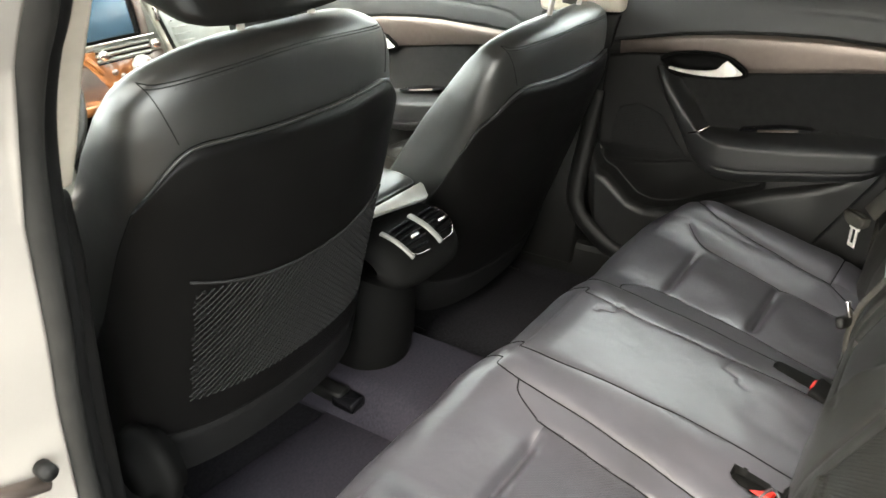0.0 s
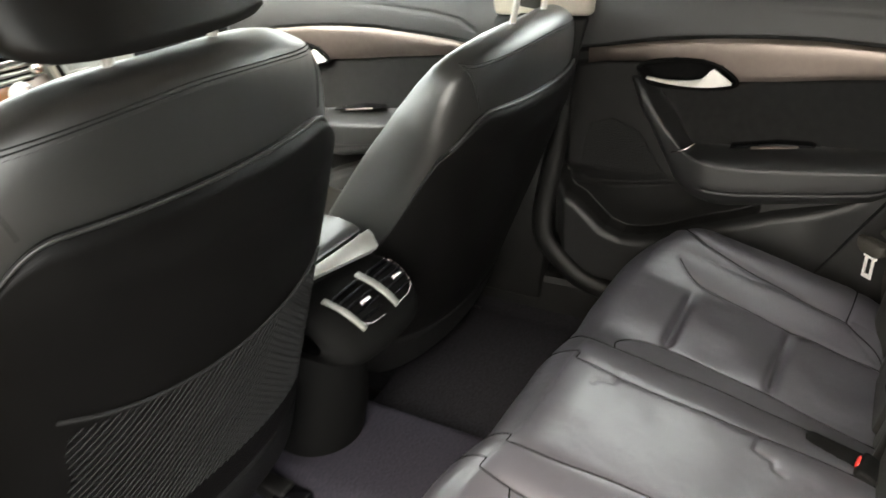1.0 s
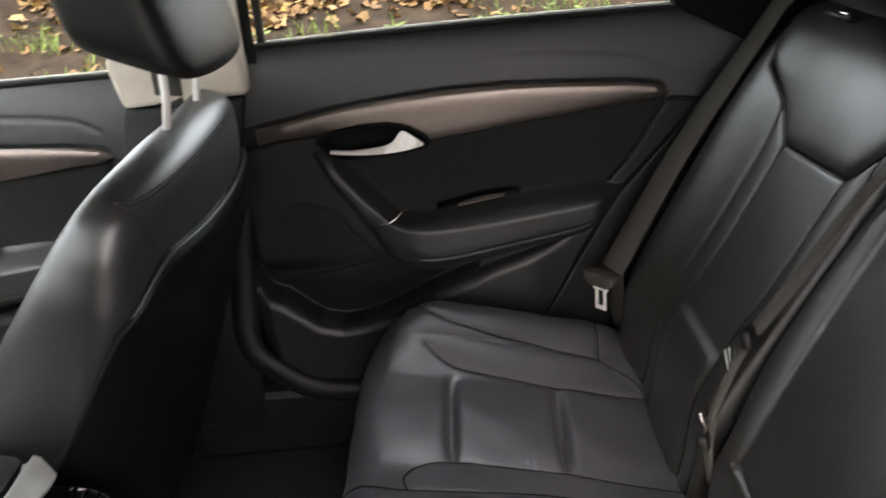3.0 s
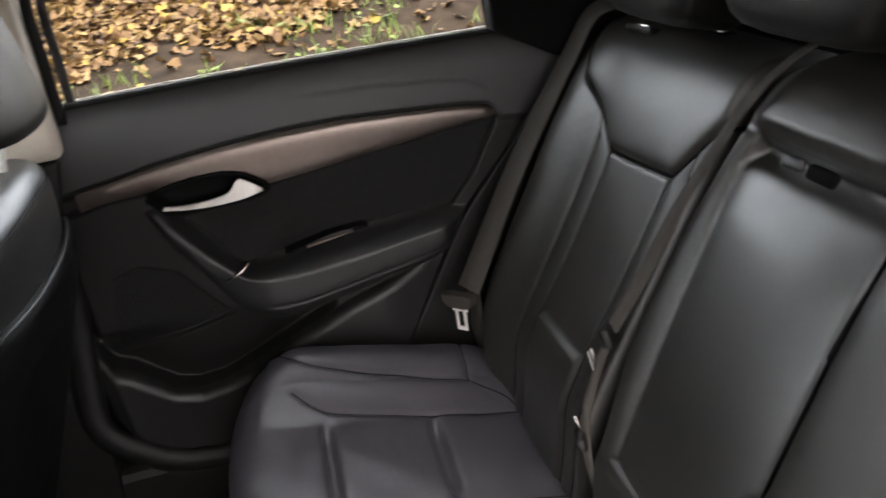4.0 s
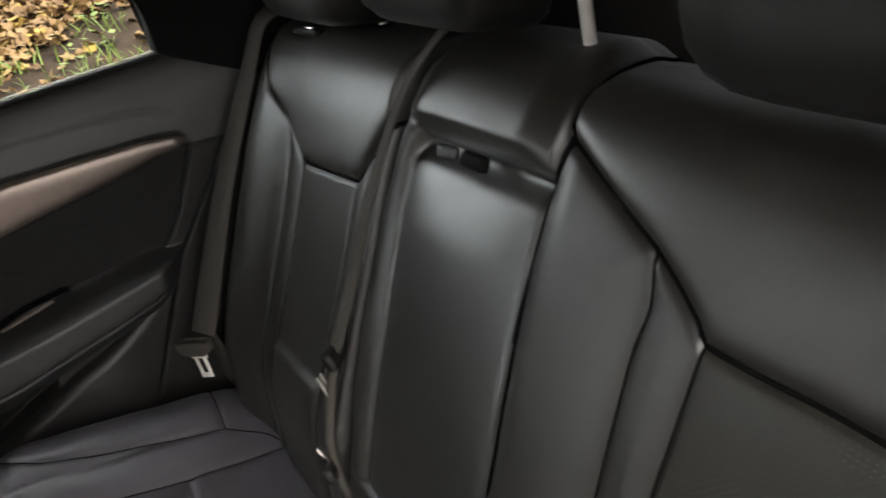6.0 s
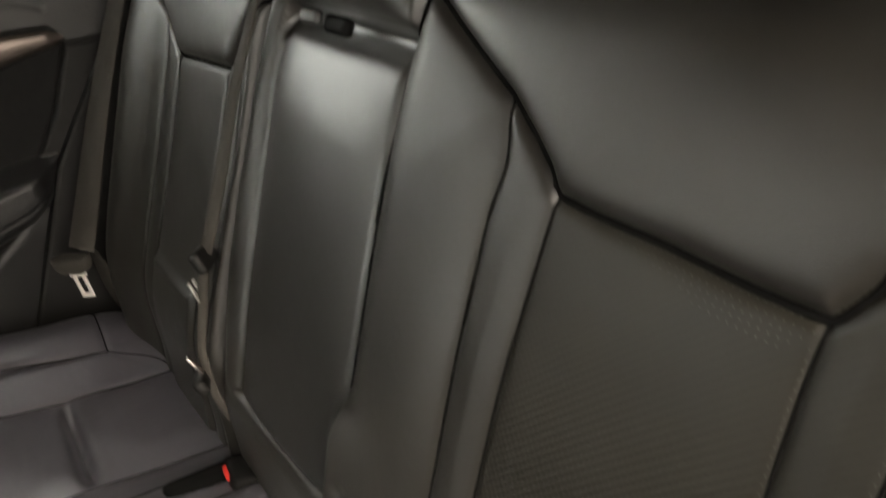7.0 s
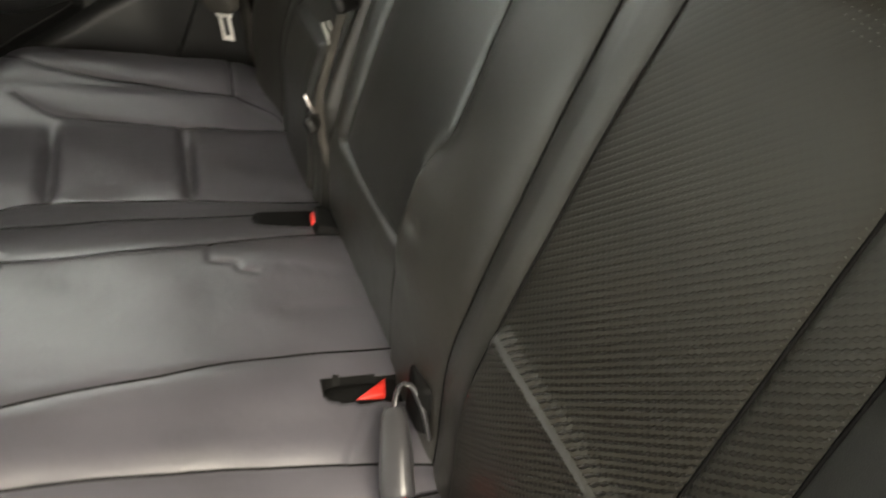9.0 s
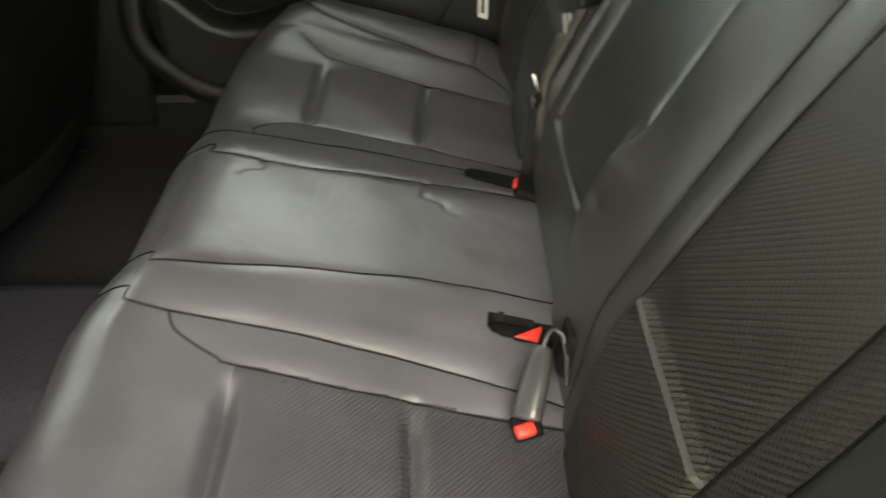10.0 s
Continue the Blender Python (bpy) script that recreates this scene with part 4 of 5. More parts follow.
    rows_ = [(1.01, 0.668), (0.98, 0.668), (0.92, 0.690), (0.75, 0.702), (0.4, 0.706), (0.05, 0.706)]
    bv = [(x_, cy + (u_ - cy) * k_ + dy, cz + (v_ - cz) * k_ + dz) for k_, x_ in rows_ for u_, v_ in ringp]
    m_ = len(ringp)
    bf = [(i * m_ + j, i * m_ + (j + 1) % m_, (i + 1) * m_ + (j + 1) % m_, (i + 1) * m_ + j) for i in range(len(rows_) - 1) for j in range(m_)] + [tuple(range((len(rows_) - 1) * m_, len(rows_) * m_))]
    put("handle_bowl", mesh_from(bv, bf, BLACK), t, "black handle bowl")
    put("bowl_lip", sweep([(0.664, u_ + dy, v_ + dz) for u_, v_ in list(ringp) + [ringp[0]]], ring(0.0034, 8), (1, 0, 0), mat=BLACK), t)
    put("edge_seal", sweep(curve([(0.690, u_ + dy, v_ + dz) for u_, v_ in ((0.30, 0.42), (0.262, 0.5), (0.12, 0.745), (-0.026, 0.905), (-0.092, 0.985), (-0.105, 1.06))], 40), ring(0.012, 8), (1, 0, 0), mat=RUBBER), t)
    part("door_core", prism([(a + dy, b + dz) for a, b in ((-0.08, 1.02), (0.79, 1.02), (0.79, 0.55), (0.72, 0.42), (0.60, 0.37), (0.36, 0.36), (0.26, 0.5), (0.12, 0.745), (-0.02, 0.905))], 0, 0.715, 0.80), PAINT, t, "white painted door outside")
    low_edge = curve([(0.610, 0.873), (0.575, 0.867), (0.53, 0.864), (0.485, 0.866), (0.450, 0.8725)], 18)
    high_edge = curve([(0.610, 0.876), (0.575, 0.872), (0.535, 0.873), (0.507, 0.878), (0.495, 0.889), (0.484, 0.899), (0.450, 0.874)], 18)
    hv = [(x_ + 0.006 * (k_ == 0) * (e_ is high_edge), p_[0] + dy, p_[1] + dz) for e_ in (low_edge, high_edge) for k_, x_ in enumerate((0.652, 0.664)) for p_ in e_]
    hf = [(a_ * 18 + i, a_ * 18 + i + 1, b_ * 18 + i + 1, b_ * 18 + i) for a_, b_ in ((0, 2), (2, 3), (3, 1), (1, 0)) for i in range(17)]
    put("door_handle", mesh_from(hv, hf + [(0, 18, 54, 36), (17, 53, 71, 35)], SATIN, False), t, "satin chrome inner door handle")
    put("accent", sweep(curve([(0.640, 0.545 + dy, 0.735 + dz), (0.636, 0.52 + dy, 0.744 + dz), (0.648, 0.50 + dy, 0.756 + dz)], 8), slab(0.004, 0.006), (1, 0, 0), mat=CHROME), t, "thin chrome accent")
    part("switch_bezel", prism([(a + dy, b + dz) for a, b in ((0.44, 0.754), (0.36, 0.770), (0.30, 0.773), (0.29, 0.769), (0.36, 0.759), (0.44, 0.750))], 0, 0.655, 0.684, 0.002), GLOSS, t, "gloss black switch bezel")
    part("window_switch", box((0.018, 0.085, 0.006), pose(0.662, 0.36 + dy, 0.762 + dz, -8), 0.003), TITAN, t, "brown metal window switch")
    put("window_seal", sweep(curve([(0.700, -0.02 + dy, 1.052 + dz), (0.700, 0.4 + dy, 1.056 + dz), (0.700, 0.79 + dy, 1.052 + dz)], 20), slab(0.012, 0.010), mat=RUBBER), t)
    put("chrome_line", sweep(curve([(0.712, -0.02 + dy, 1.0575 + dz), (0.712, 0.4 + dy, 1.0615 + dz), (0.712, 0.79 + dy, 1.0575 + dz)], 20), slab(0.0025, 0.002), mat=SATIN), t, "thin bright line along the window")
    return t


door("door_1", 0, 0, "closed rear door with dark trim, metal strip and chrome handle")
door("door_2", 0.955, -0.022, "closed front door with dark trim, metal strip and chrome handle")
front_door = bpy.data.objects["door_2"]
bm = bmesh.new()
bmesh.ops.create_uvsphere(bm, u_segments=32, v_segments=20, radius=1)
for v in bm.verts:
    o = v.co.copy()
    k = (abs(o.x) ** 3 + abs(o.y) ** 3 + abs(o.z) ** 3) ** (1 / 3)
    o /= k
    v.co = (0.885 + 0.115 * o.x, 1.675 + (0.125 if o.y > 0 else 0.105) * o.y, 1.105 + 0.082 * o.z * (1 - 0.15 * o.y))
mirror = part("door_mirror", bm, PAINT, front_door, "white outside mirror housing")
part("mirror_opening", box((0.17, 0.02, 0.105), pose(0.89, 1.575, 1.115), 0.02, 3), BLACK, mirror)
part("mirror_glass", box((0.15, 0.006, 0.09), pose(0.89, 1.563, 1.115), 0.002), CHROME, mirror, "mirror glass")
part("mirror_foot", box((0.10, 0.06, 0.04), pose(0.775, 1.70, 1.055), 0.012), BLACK, front_door)
for n, y0, y1, z0 in (("window_1", 0.02, 0.75, 1.055), ("window_2", 0.98, 1.95, 1.033)):
    g = structure(n, prism([(y0, z0), (y1, z0), (y1 - 0.03, 1.41), (y0 + 0.05, 1.41)], 0, 0.712, 0.716), GLASS, "clear side window glass")
    g.visible_shadow = False
structure("pillar_rear_right", prism([(-0.03, 1.025), (0.035, 1.06), (0.03, 1.15), (0.10, 1.42), (-0.6, 1.42), (-0.6, 0.97), (-0.12, 0.975)], 0, 0.655, 0.70, 0.008), BLACK, "black rear pillar trim beside the window")
structure("pillar_rear_left", prism([(-0.14, 0.35), (-0.14, 1.06), (-0.05, 1.42), (-0.6, 1.42), (-0.6, 0.35)], 0, -0.70, -0.655, 0.008), BLACK, "black rear pillar trim")
structure("trim_wheel_arch", prism([(0.28, 0.34), (0.262, 0.5), (0.12, 0.745), (-0.024, 0.905), (-0.09, 0.985), (-0.3, 0.985), (-0.3, 0.34)], 0, 0.660, 0.72, 0.006), PLASTIC, "dark trim between seat and door")

# centre pillars
EDGE = [(0.47, 1.42), (0.600, 1.227), (0.643, 1.175), (0.683, 1.109), (0.711, 1.025), (0.741, 0.893), (0.772, 0.786), (0.797, 0.647), (0.815, 0.36)]
up = [(0.530, 1.42), (0.657, 1.212), (0.699, 1.151), (0.743, 1.074), (0.768, 1.021)]
low = [(0.768, 1.021), (0.786, 0.94), (0.812, 0.836), (0.836, 0.71), (0.865, 0.521), (0.875, 0.36)]
pl = thing("pillar_left", "cream over black centre pillar in a white door frame", "pillar", kind="structure")
part("upper_trim", prism(up + [(0.88, 1.021), (0.86, 1.151), (0.82, 1.22), (0.74, 1.42)], 0, -0.715, -0.657, 0.010, 3), CREAM, pl, "cream upper pillar trim")
part("lower_trim", prism(low + [(1.00, 0.36), (0.96, 0.8), (0.88, 1.021)], 0, -0.712, -0.660, 0.010), PLASTIC, pl, "black lower pillar trim")
seal = curve([(-0.728, a + 0.012, b) for a, b in EDGE], 60)
put("door_seal", sweep(seal, ring(0.017, 12), (1, 0, 0), mat=SEALS), pl, "grey rubber door seal")
put("door_seal", sweep(seal + np.array([0.028, 0.034, 0]), ring(0.020, 12), (1, 0, 0), mat=RUBBER), pl, "black rubber door seal")
part("seal_carrier", prism([(a + 0.025, b) for a, b in EDGE] + [(1.0, 0.36), (1.0, 1.0), (0.80, 1.42)], 0, -0.745, -0.700), RUBBER, pl)
part("door_frame", prism(EDGE + [(1.05, 0.36), (1.05, 1.0), (0.80, 1.42)], 0, -0.95, -0.742, 0.008), PAINT, pl, "white painted door frame")
part("striker", box((0.060, 0.022, 0.014), pose(-0.805, 0.766, 0.728, 0, 20, 0), 0.005), TITAN, pl, "worn steel striker")
part("striker_bolt", cylinder(0.010, 0.010, 0.022, pose(-0.778, 0.760, 0.738, 90), 12, 0.002), RUBBER, pl)
pr_ = thing("pillar_right", "cream over black centre pillar with a hanging belt", "pillar", kind="structure")
part("upper_trim", prism([(0.69, 1.42), (0.722, 1.22), (0.728, 0.985), (0.94, 0.980), (0.95, 1.05), (0.86, 1.42)], 0, 0.655, 0.705, 0.012, 3), CREAM, pr_, "cream upper pillar trim")
part("lower_trim", prism([(0.735, 0.983), (0.76, 0.9), (0.82, 0.50), (0.84, 0.30), (1.06, 0.30), (1.0, 0.8), (0.945, 0.978)], 0, 0.668, 0.715, 0.010), PLASTIC, pr_, "black lower pillar trim")
put("door_seal", sweep(curve([(0.690, 0.672, 1.42), (0.690, 0.710, 1.22), (0.690, 0.715, 1.13), (0.690, 0.720, 1.03)], 20), slab(0.016, 0.014), (1, 0, 0), mat=RUBBER), pr_, "black rubber door seal")
put("window_post", sweep(curve([(0.708, 0.656, 1.42), (0.708, 0.694, 1.22), (0.708, 0.699, 1.13), (0.708, 0.703, 1.04)], 20), slab(0.014, 0.010), (1, 0, 0), mat=SEALS), pr_, "grey window guide")
put("belt", sweep(curve([(0.645, 0.80, 1.42), (0.645, 0.83, 1.20), (0.648, 0.85, 1.05), (0.66, 0.86, 0.98)], 24), slab(0.046, 0.0025), (1, 0, 0), mat=WEB), pr_, "dark front seat belt")
put("sill_trim", sweep(curve([(0.680, 0.79, 0.80), (0.672, 0.815, 0.64), (0.658, 0.828, 0.50), (0.655, 0.776, 0.429), (0.655, 0.709, 0.384), (0.655, 0.60, 0.372), (0.655, 0.3, 0.36)], 40), slab(0.05, 0.026, 0.45), (1, 0, 0), mat=PLASTIC), pr_, "dark curved sill trim")


# Unseen front door, added closed to keep fill light out of the cabin.
d3 = thing("door_3", "unseen closed near front door, added to cut fill light", "door", kind="structure")
part("inner_panel", box((0.05, 0.98, 0.72), pose(-0.70, 1.50, 0.68), 0.015), PLASTIC, d3)
part("outer_panel", box((0.05, 1.02, 0.76), pose(-0.80, 1.50, 0.66), 0.015), PAINT, d3, "white painted door outside")
g = structure("window_3", prism([(1.02, 1.04), (2.05, 1.04), (1.35, 1.40), (0.90, 1.40)], 0, -0.716, -0.712), GLASS, "clear side window glass")
g.visible_shadow = False


# Unseen open door, added to block sky light from the front left.
d4 = thing("door_4", "near rear door of the white car standing open", "door", kind="structure")
dm = pose(-0.84, 0.93, 0, 0, 0, -20)
part("inner_panel", box((0.92, 0.05, 0.66), dm @ pose(-0.47, -0.03, 0.70), 0.02), PLASTIC, d4)
part("outer_panel", box((0.96, 0.04, 0.70), dm @ pose(-0.48, 0.035, 0.70), 0.015), PAINT, d4, "white painted door outside")
# solid board in place of the window, blocks the sky there
part("window_board", box((0.90, 0.03, 0.30), dm @ pose(-0.45, 0.0, 1.18), 0.01), BLACK, d4)


# ---- seat belts and buckles of the rear bench ----
def ribbon(name, pts, ups, width, parent, mat=WEB, label="", n=60):
    path = curve(pts, n)
    u = curve(ups, n)
    tan = np.gradient(path, axis=0)
    tan /= np.linalg.norm(tan, axis=1)[:, None]
    side = np.cross(tan, u)
    side /= np.linalg.norm(side, axis=1)[:, None]
    nor = np.cross(side, tan)
    sec = slab(width, 0.0022)
    v = np.stack([path + a * side + b * nor for a, b in sec], 1)
    k = len(sec)
    f = [(i * k + j, i * k + (j + 1) % k, (i + 1) * k + (j + 1) % k, (i + 1) * k + j) for i in range(n - 1) for j in range(k)]
    return put(name, mesh_from(v.reshape(-1, 3), f, mat), parent, label)


belt = thing("seat_belt", "dark seat belt hanging over the rear backrest by the door", "seat belt", "rear seat belts")
ribbon("webbing", [(0.585, -0.16, 1.082), (0.592, -0.115, 1.072), (0.600, -0.075, 1.01), (0.606, 0.035, 0.83), (0.572, 0.148, 0.646)], [(0, 0.8, 0.5), (-0.1, 0.87, 0.5), (-0.2, 0.87, 0.45), (-0.45, 0.80, 0.45), (-0.55, 0.75, 0.40)], 0.048, belt)
tong = pose(0.569, 0.168, 0.632, 4, 4, 40)
part("tongue_grip", prism([(-0.033, 0.013), (-0.031, -0.006), (-0.018, -0.015), (0.018, -0.015), (0.031, -0.006), (0.033, 0.013), (0.022, 0.009), (-0.022, 0.009)], 1, -0.009, 0.009, 0.004), WEB, belt).matrix_basis = tong
for dx in (-0.0085, 0.0085):
    part("tongue_plate", box((0.006, 0.003, 0.040), tong @ pose(dx, 0, -0.033), 0.001), SATIN, belt, "steel belt tongue")
part("tongue_plate", box((0.023, 0.003, 0.008), tong @ pose(0, 0, -0.055), 0.001), SATIN, belt, "steel belt tongue")
part("tongue_plate", box((0.032, 0.003, 0.010), tong @ pose(0, 0, -0.017), 0.001), SATIN, belt, "steel belt tongue")
ribbon("webbing", [(0.585, 0.135, 0.640), (0.605, 0.13, 0.60), (0.610, 0.13, 0.54), (0.60, 0.12, 0.49)], [(-0.4, 0.9, 0.2)] * 4, 0.040, belt)

cbelt = thing("seat_belt", "dark middle seat belt with clips lying along the backrest gap", "seat belt", "rear seat belts")
ribbon("webbing", [(0.100, -0.215, 1.107), (0.106, -0.150, 1.100), (0.130, -0.110, 1.066), (0.150, -0.084, 1.024), (0.166, -0.055, 0.968), (0.180, -0.024, 0.907), (0.188, 0.013, 0.832), (0.198, 0.054, 0.754)],
       [(0, 0.2, 1), (0.05, 0.5, 0.8), (-0.3, 0.8, 0.5), (-0.5, 0.75, 0.45), (-0.5, 0.75, 0.45), (-0.45, 0.8, 0.4), (-0.5, 0.8, 0.4), (-0.5, 0.8, 0.4)], 0.017, cbelt)
ribbon("webbing", [(0.196, 0.062, 0.74), (0.196, 0.078, 0.70), (0.182, 0.098, 0.664), (0.176, 0.105, 0.648), (0.160, 0.112, 0.60), (0.156, 0.104, 0.54)], [(-0.6, 0.75, 0.3)] * 6, 0.012, cbelt)
part("tongue_grip", box((0.044, 0.014, 0.026), pose(0.198, 0.058, 0.748, -20, 10, -40), 0.005), PLASTIC, cbelt)
for d_ in (-0.0055, 0.0055):
    part("tongue_plate", box((0.005, 0.003, 0.028), pose(0.208, 0.078, 0.708, -22, 12, -45) @ pose(d_, 0, 0), 0.001), STACK, cbelt, "steel belt tongue")
part("tongue_plate", box((0.016, 0.003, 0.007), pose(0.208, 0.078, 0.708, -22, 12, -45) @ pose(0, 0, -0.013), 0.001), STACK, cbelt, "steel belt tongue")
part("anchor_clip", box((0.036, 0.014, 0.020), pose(0.160, 0.120, 0.627, -20, 10, -20), 0.005), PLASTIC, cbelt)
part("anchor_plate", box((0.009, 0.004, 0.026), pose(0.170, 0.118, 0.645, -20, 5, -20), 0.001), CHROME, cbelt, "steel anchor plate")


strap = thing("armrest_strap", "short black pull strap of the fold-down armrest", "strap")
part("loop", box((0.038, 0.012, 0.016), pose(0.020, -0.086, 0.991, 30, 0, 0), 0.005, 3), BLACK, strap)
part("end_tab", box((0.026, 0.010, 0.014), pose(0.052, -0.078, 0.997, 20, 0, 10), 0.004), SOFT, strap)


def buckle(m, label, lever=None):
    b = thing("belt_buckle", label, "buckle", "rear belt buckles")
    part("body", box((0.050, 0.075, 0.024), m, 0.007, 3), BLACK, b, "matt black buckle body")
    part("button", lever or box((0.022, 0.013, 0.009), m @ pose(0.004, 0.034, 0.002), 0.003), RED, b, "red release button")
    return b


buckle(pose(0.126, 0.108, 0.494, 24, 0, -8), "black belt buckle with red button in a seat slot")
buckle(pose(-0.150, 0.122, 0.476, 16, 0, -10), "black belt buckle with red button in a seat slot", prism([(-0.151, 0.168), (-0.154, 0.138), (-0.134, 0.132)], 2, 0.484, 0.5035, 0.002))
loose = thing("belt_buckle", "grey loose belt buckle with red end lying on the seat", "buckle", "rear belt buckles")
stalk = curve([(-0.206, 0.143, 0.543), (-0.222, 0.148, 0.537), (-0.240, 0.153, 0.529), (-0.258, 0.159, 0.518), (-0.270, 0.162, 0.510)], 26)
oval = [(0.0140 * math.copysign(abs(math.cos(a)) ** 0.7, math.cos(a)), 0.0115 * math.copysign(abs(math.sin(a)) ** 0.7, math.sin(a))) for a in np.linspace(0, 2 * math.pi, 24, endpoint=False)]
put("body", sweep(stalk, oval, (0, 0.3, 1), np.interp(np.linspace(0, 1, 26), [0, 0.10, 0.5, 0.92, 1], [0.60, 0.80, 0.96, 1.04, 0.98]), GREY), loose)
part("button", box((0.014, 0.021, 0.009), pose(-0.276, 0.164, 0.502, 0, -22, 20), 0.003), RED, loose, "red release button")
part("end_shell", box((0.026, 0.030, 0.010), pose(-0.268, 0.162, 0.497, 0, -22, 20), 0.004), BLACK, loose, "black buckle end")
put("strap", sweep(curve([(-0.212, 0.145, 0.544), (-0.201, 0.139, 0.553), (-0.193, 0.131, 0.556), (-0.197, 0.122, 0.550), (-0.210, 0.118, 0.530), (-0.216, 0.116, 0.500)], 20), slab(0.007, 0.004), (0, 1, 0.2), mat=GREY), loose)
# Black block painting the dark gap between cushion and backrest; no real socket.
part("gap_shade", box((0.040, 0.022, 0.060), pose(-0.192, 0.112, 0.528, 8), 0.008), BLACK, loose, "black block for the shade in the seat gap")


# ---- front seats ----
def front_seat():
    t = thing("front_seat", "black leather front seat with plastic back shell and net pocket", "seat", "front seats")
    vs = np.linspace(0.03, 0.735, 80)
    th = np.linspace(0, 2 * math.pi, 72, endpoint=False)
    halfw = np.interp(vs, [-0.04, 0.0, 0.10, 0.30, 0.50, 0.585, 0.64, 0.675, 0.697, 0.714, 0.725, 0.731, 0.735], [0.20, 0.225, 0.240, 0.252, 0.256, 0.252, 0.243, 0.229, 0.207, 0.172, 0.135, 0.105, 0.06])
    deep = np.interp(vs, [-0.04, 0.1, 0.4, 0.58, 0.65, 0.69, 0.718, 0.730, 0.735], [0.075, 0.078, 0.070, 0.062, 0.051, 0.042, 0.033, 0.024, 0.012])
    mid = np.interp(vs, [-0.04, 0.1, 0.4, 0.58, 0.65, 0.69, 0.735], [0.085, 0.086, 0.078, 0.073, 0.078, 0.082, 0.084])
    c, s = np.cos(th), np.sin(th)
    u = halfw[:, None] * np.sign(c) * np.abs(c) ** 0.62
    square = 0.75 - 0.42 * smooth(0.30, 0.02, vs)
    w = mid[:, None] + deep[:, None] * np.sign(s) * np.abs(s) ** square[:, None]
    w = w + 0.030 * (u / 0.25) ** 2 + np.where(s[None] > -0.2, smooth(-0.2, 0.5, s)[None], 0) * (0.105 * np.clip((0.735 - vs) / 0.40, 0, 1) * smooth(0.0, 0.25, vs))[:, None] * (np.abs(u) / 0.25) ** 2
    pos = np.stack([u, w, np.broadcast_to(vs[:, None], u.shape)], -1)
    n, k = u.shape
    f = [(i * k + j, i * k + (j + 1) % k, (i + 1) * k + (j + 1) % k, (i + 1) * k + j) for i in range(n - 1) for j in range(k)] + [tuple(range((n - 1) * k, n * k))]
    put("backrest", mesh_from(pos.reshape(-1, 3), f, LEATHER_FRONT), t, "smooth black leather backrest")

    def rear(u_, v_):
        hw = np.interp(v_, vs, halfw)
        c_ = np.clip(np.abs(u_) / hw, 0, 1) ** (1 / 0.62)
        return np.interp(v_, vs, mid) - np.interp(v_, vs, deep) * np.sqrt(np.clip(1 - c_ ** 2, 0, 1)) ** np.interp(v_, vs, square) + 0.030 * (u_ / 0.25) ** 2

    p, q = np.meshgrid(np.linspace(-1, 1, 141), np.linspace(0, 1, 111))
    vt = 0.642 - 0.010 * p ** 2 - 0.085 * smooth(0.40, 1.08, np.abs(p)) ** 2.2
    sv = 0.045 + q * (vt - 0.045)
    phi = np.radians(np.interp(sv, [0, 0.28, 0.48, 0.58, 0.65], [112, 102, 78, 64, 58]))
    ang = -math.pi / 2 + p * phi
    hw, dp_, md = np.interp(sv, vs, halfw), np.interp(sv, vs, deep), np.interp(sv, vs, mid)
    border = np.minimum((1 - np.abs(p)) * 0.26, vt - sv)
    out_ = 0.013 * smooth(0, 0.016, border) - 0.006 * smooth(0.006, 0.0, border)
    ca, sa = np.cos(ang), np.sin(ang)
    su = (hw + out_) * np.sign(ca) * np.abs(ca) ** 0.62
    sw = md + (dp_ + out_) * np.sign(sa) * np.abs(sa) ** np.interp(sv, vs, square) + 0.030 * (su / 0.25) ** 2
    sw += 0.004 * np.exp(-((sv - 0.135) / 0.004) ** 2)
    sreg = np.where(sv < 0.135, 2, 1)
    sheet_parts(np.stack([su, sw, sv], -1), sreg, {1: ("back_shell", SHELL, "dark plastic back shell"), 2: ("lower_panel", SOFT_BACK, "grey lower back panel")}, t)
    # bead along the top of the shell, paler to paint its highlight
    rim_ = np.stack([su, sw, sv], -1)[-2, 6:-6]
    put("shell_edge", sweep(rim_ + np.array((0, -0.0035, 0.0015)), ring(0.0024, 8), (0, -1, 0.1), mat=EDGE_GLINT), t, "shell edge bead, paler for its highlight")
    surf = lambda a, b: (a, float(rear(np.array(a), np.array(b))) - 0.0165, b)
    # net pocket: cords crossing on the slant, held by a hem
    verts, faces = [], []
    top_ = lambda a: 0.425 + 0.030 * (a / 0.19) ** 2 - 0.012

    def cord(a0, b0, a1, b1, r=0.0013, m=9):
        pts = [surf(a0 + (a1 - a0) * i / m, b0 + (b1 - b0) * i / m) for i in range(m + 1)]
        base = len(verts)
        for x_, y_, z_ in pts:
            for i in range(4):
                verts.append((x_ + r * math.cos(i * math.pi / 2), y_ - r, z_ + r * math.sin(i * math.pi / 2)) if i % 2 == 0 else (x_, y_ - 0.0005 + r * (i - 2), z_))
        for i in range(m):
            for j in range(4):
                faces.append((base + 4 * i + j, base + 4 * i + (j + 1) % 4, base + 4 * i + 4 + (j + 1) % 4, base + 4 * i + 4 + j))

    for sl in (1, -1):
        for i in range(-40, 41):
            line = []
            for k2 in range(41):
                b = 0.21 + 0.215 * k2 / 40
                a = i * 0.0118 + sl * (b - 0.21) * 1.0
                if abs(a) < 0.190 and b < top_(a):
                    line.append((a, b))
            if len(line) > 2:
                cord(*line[0], *line[-1])
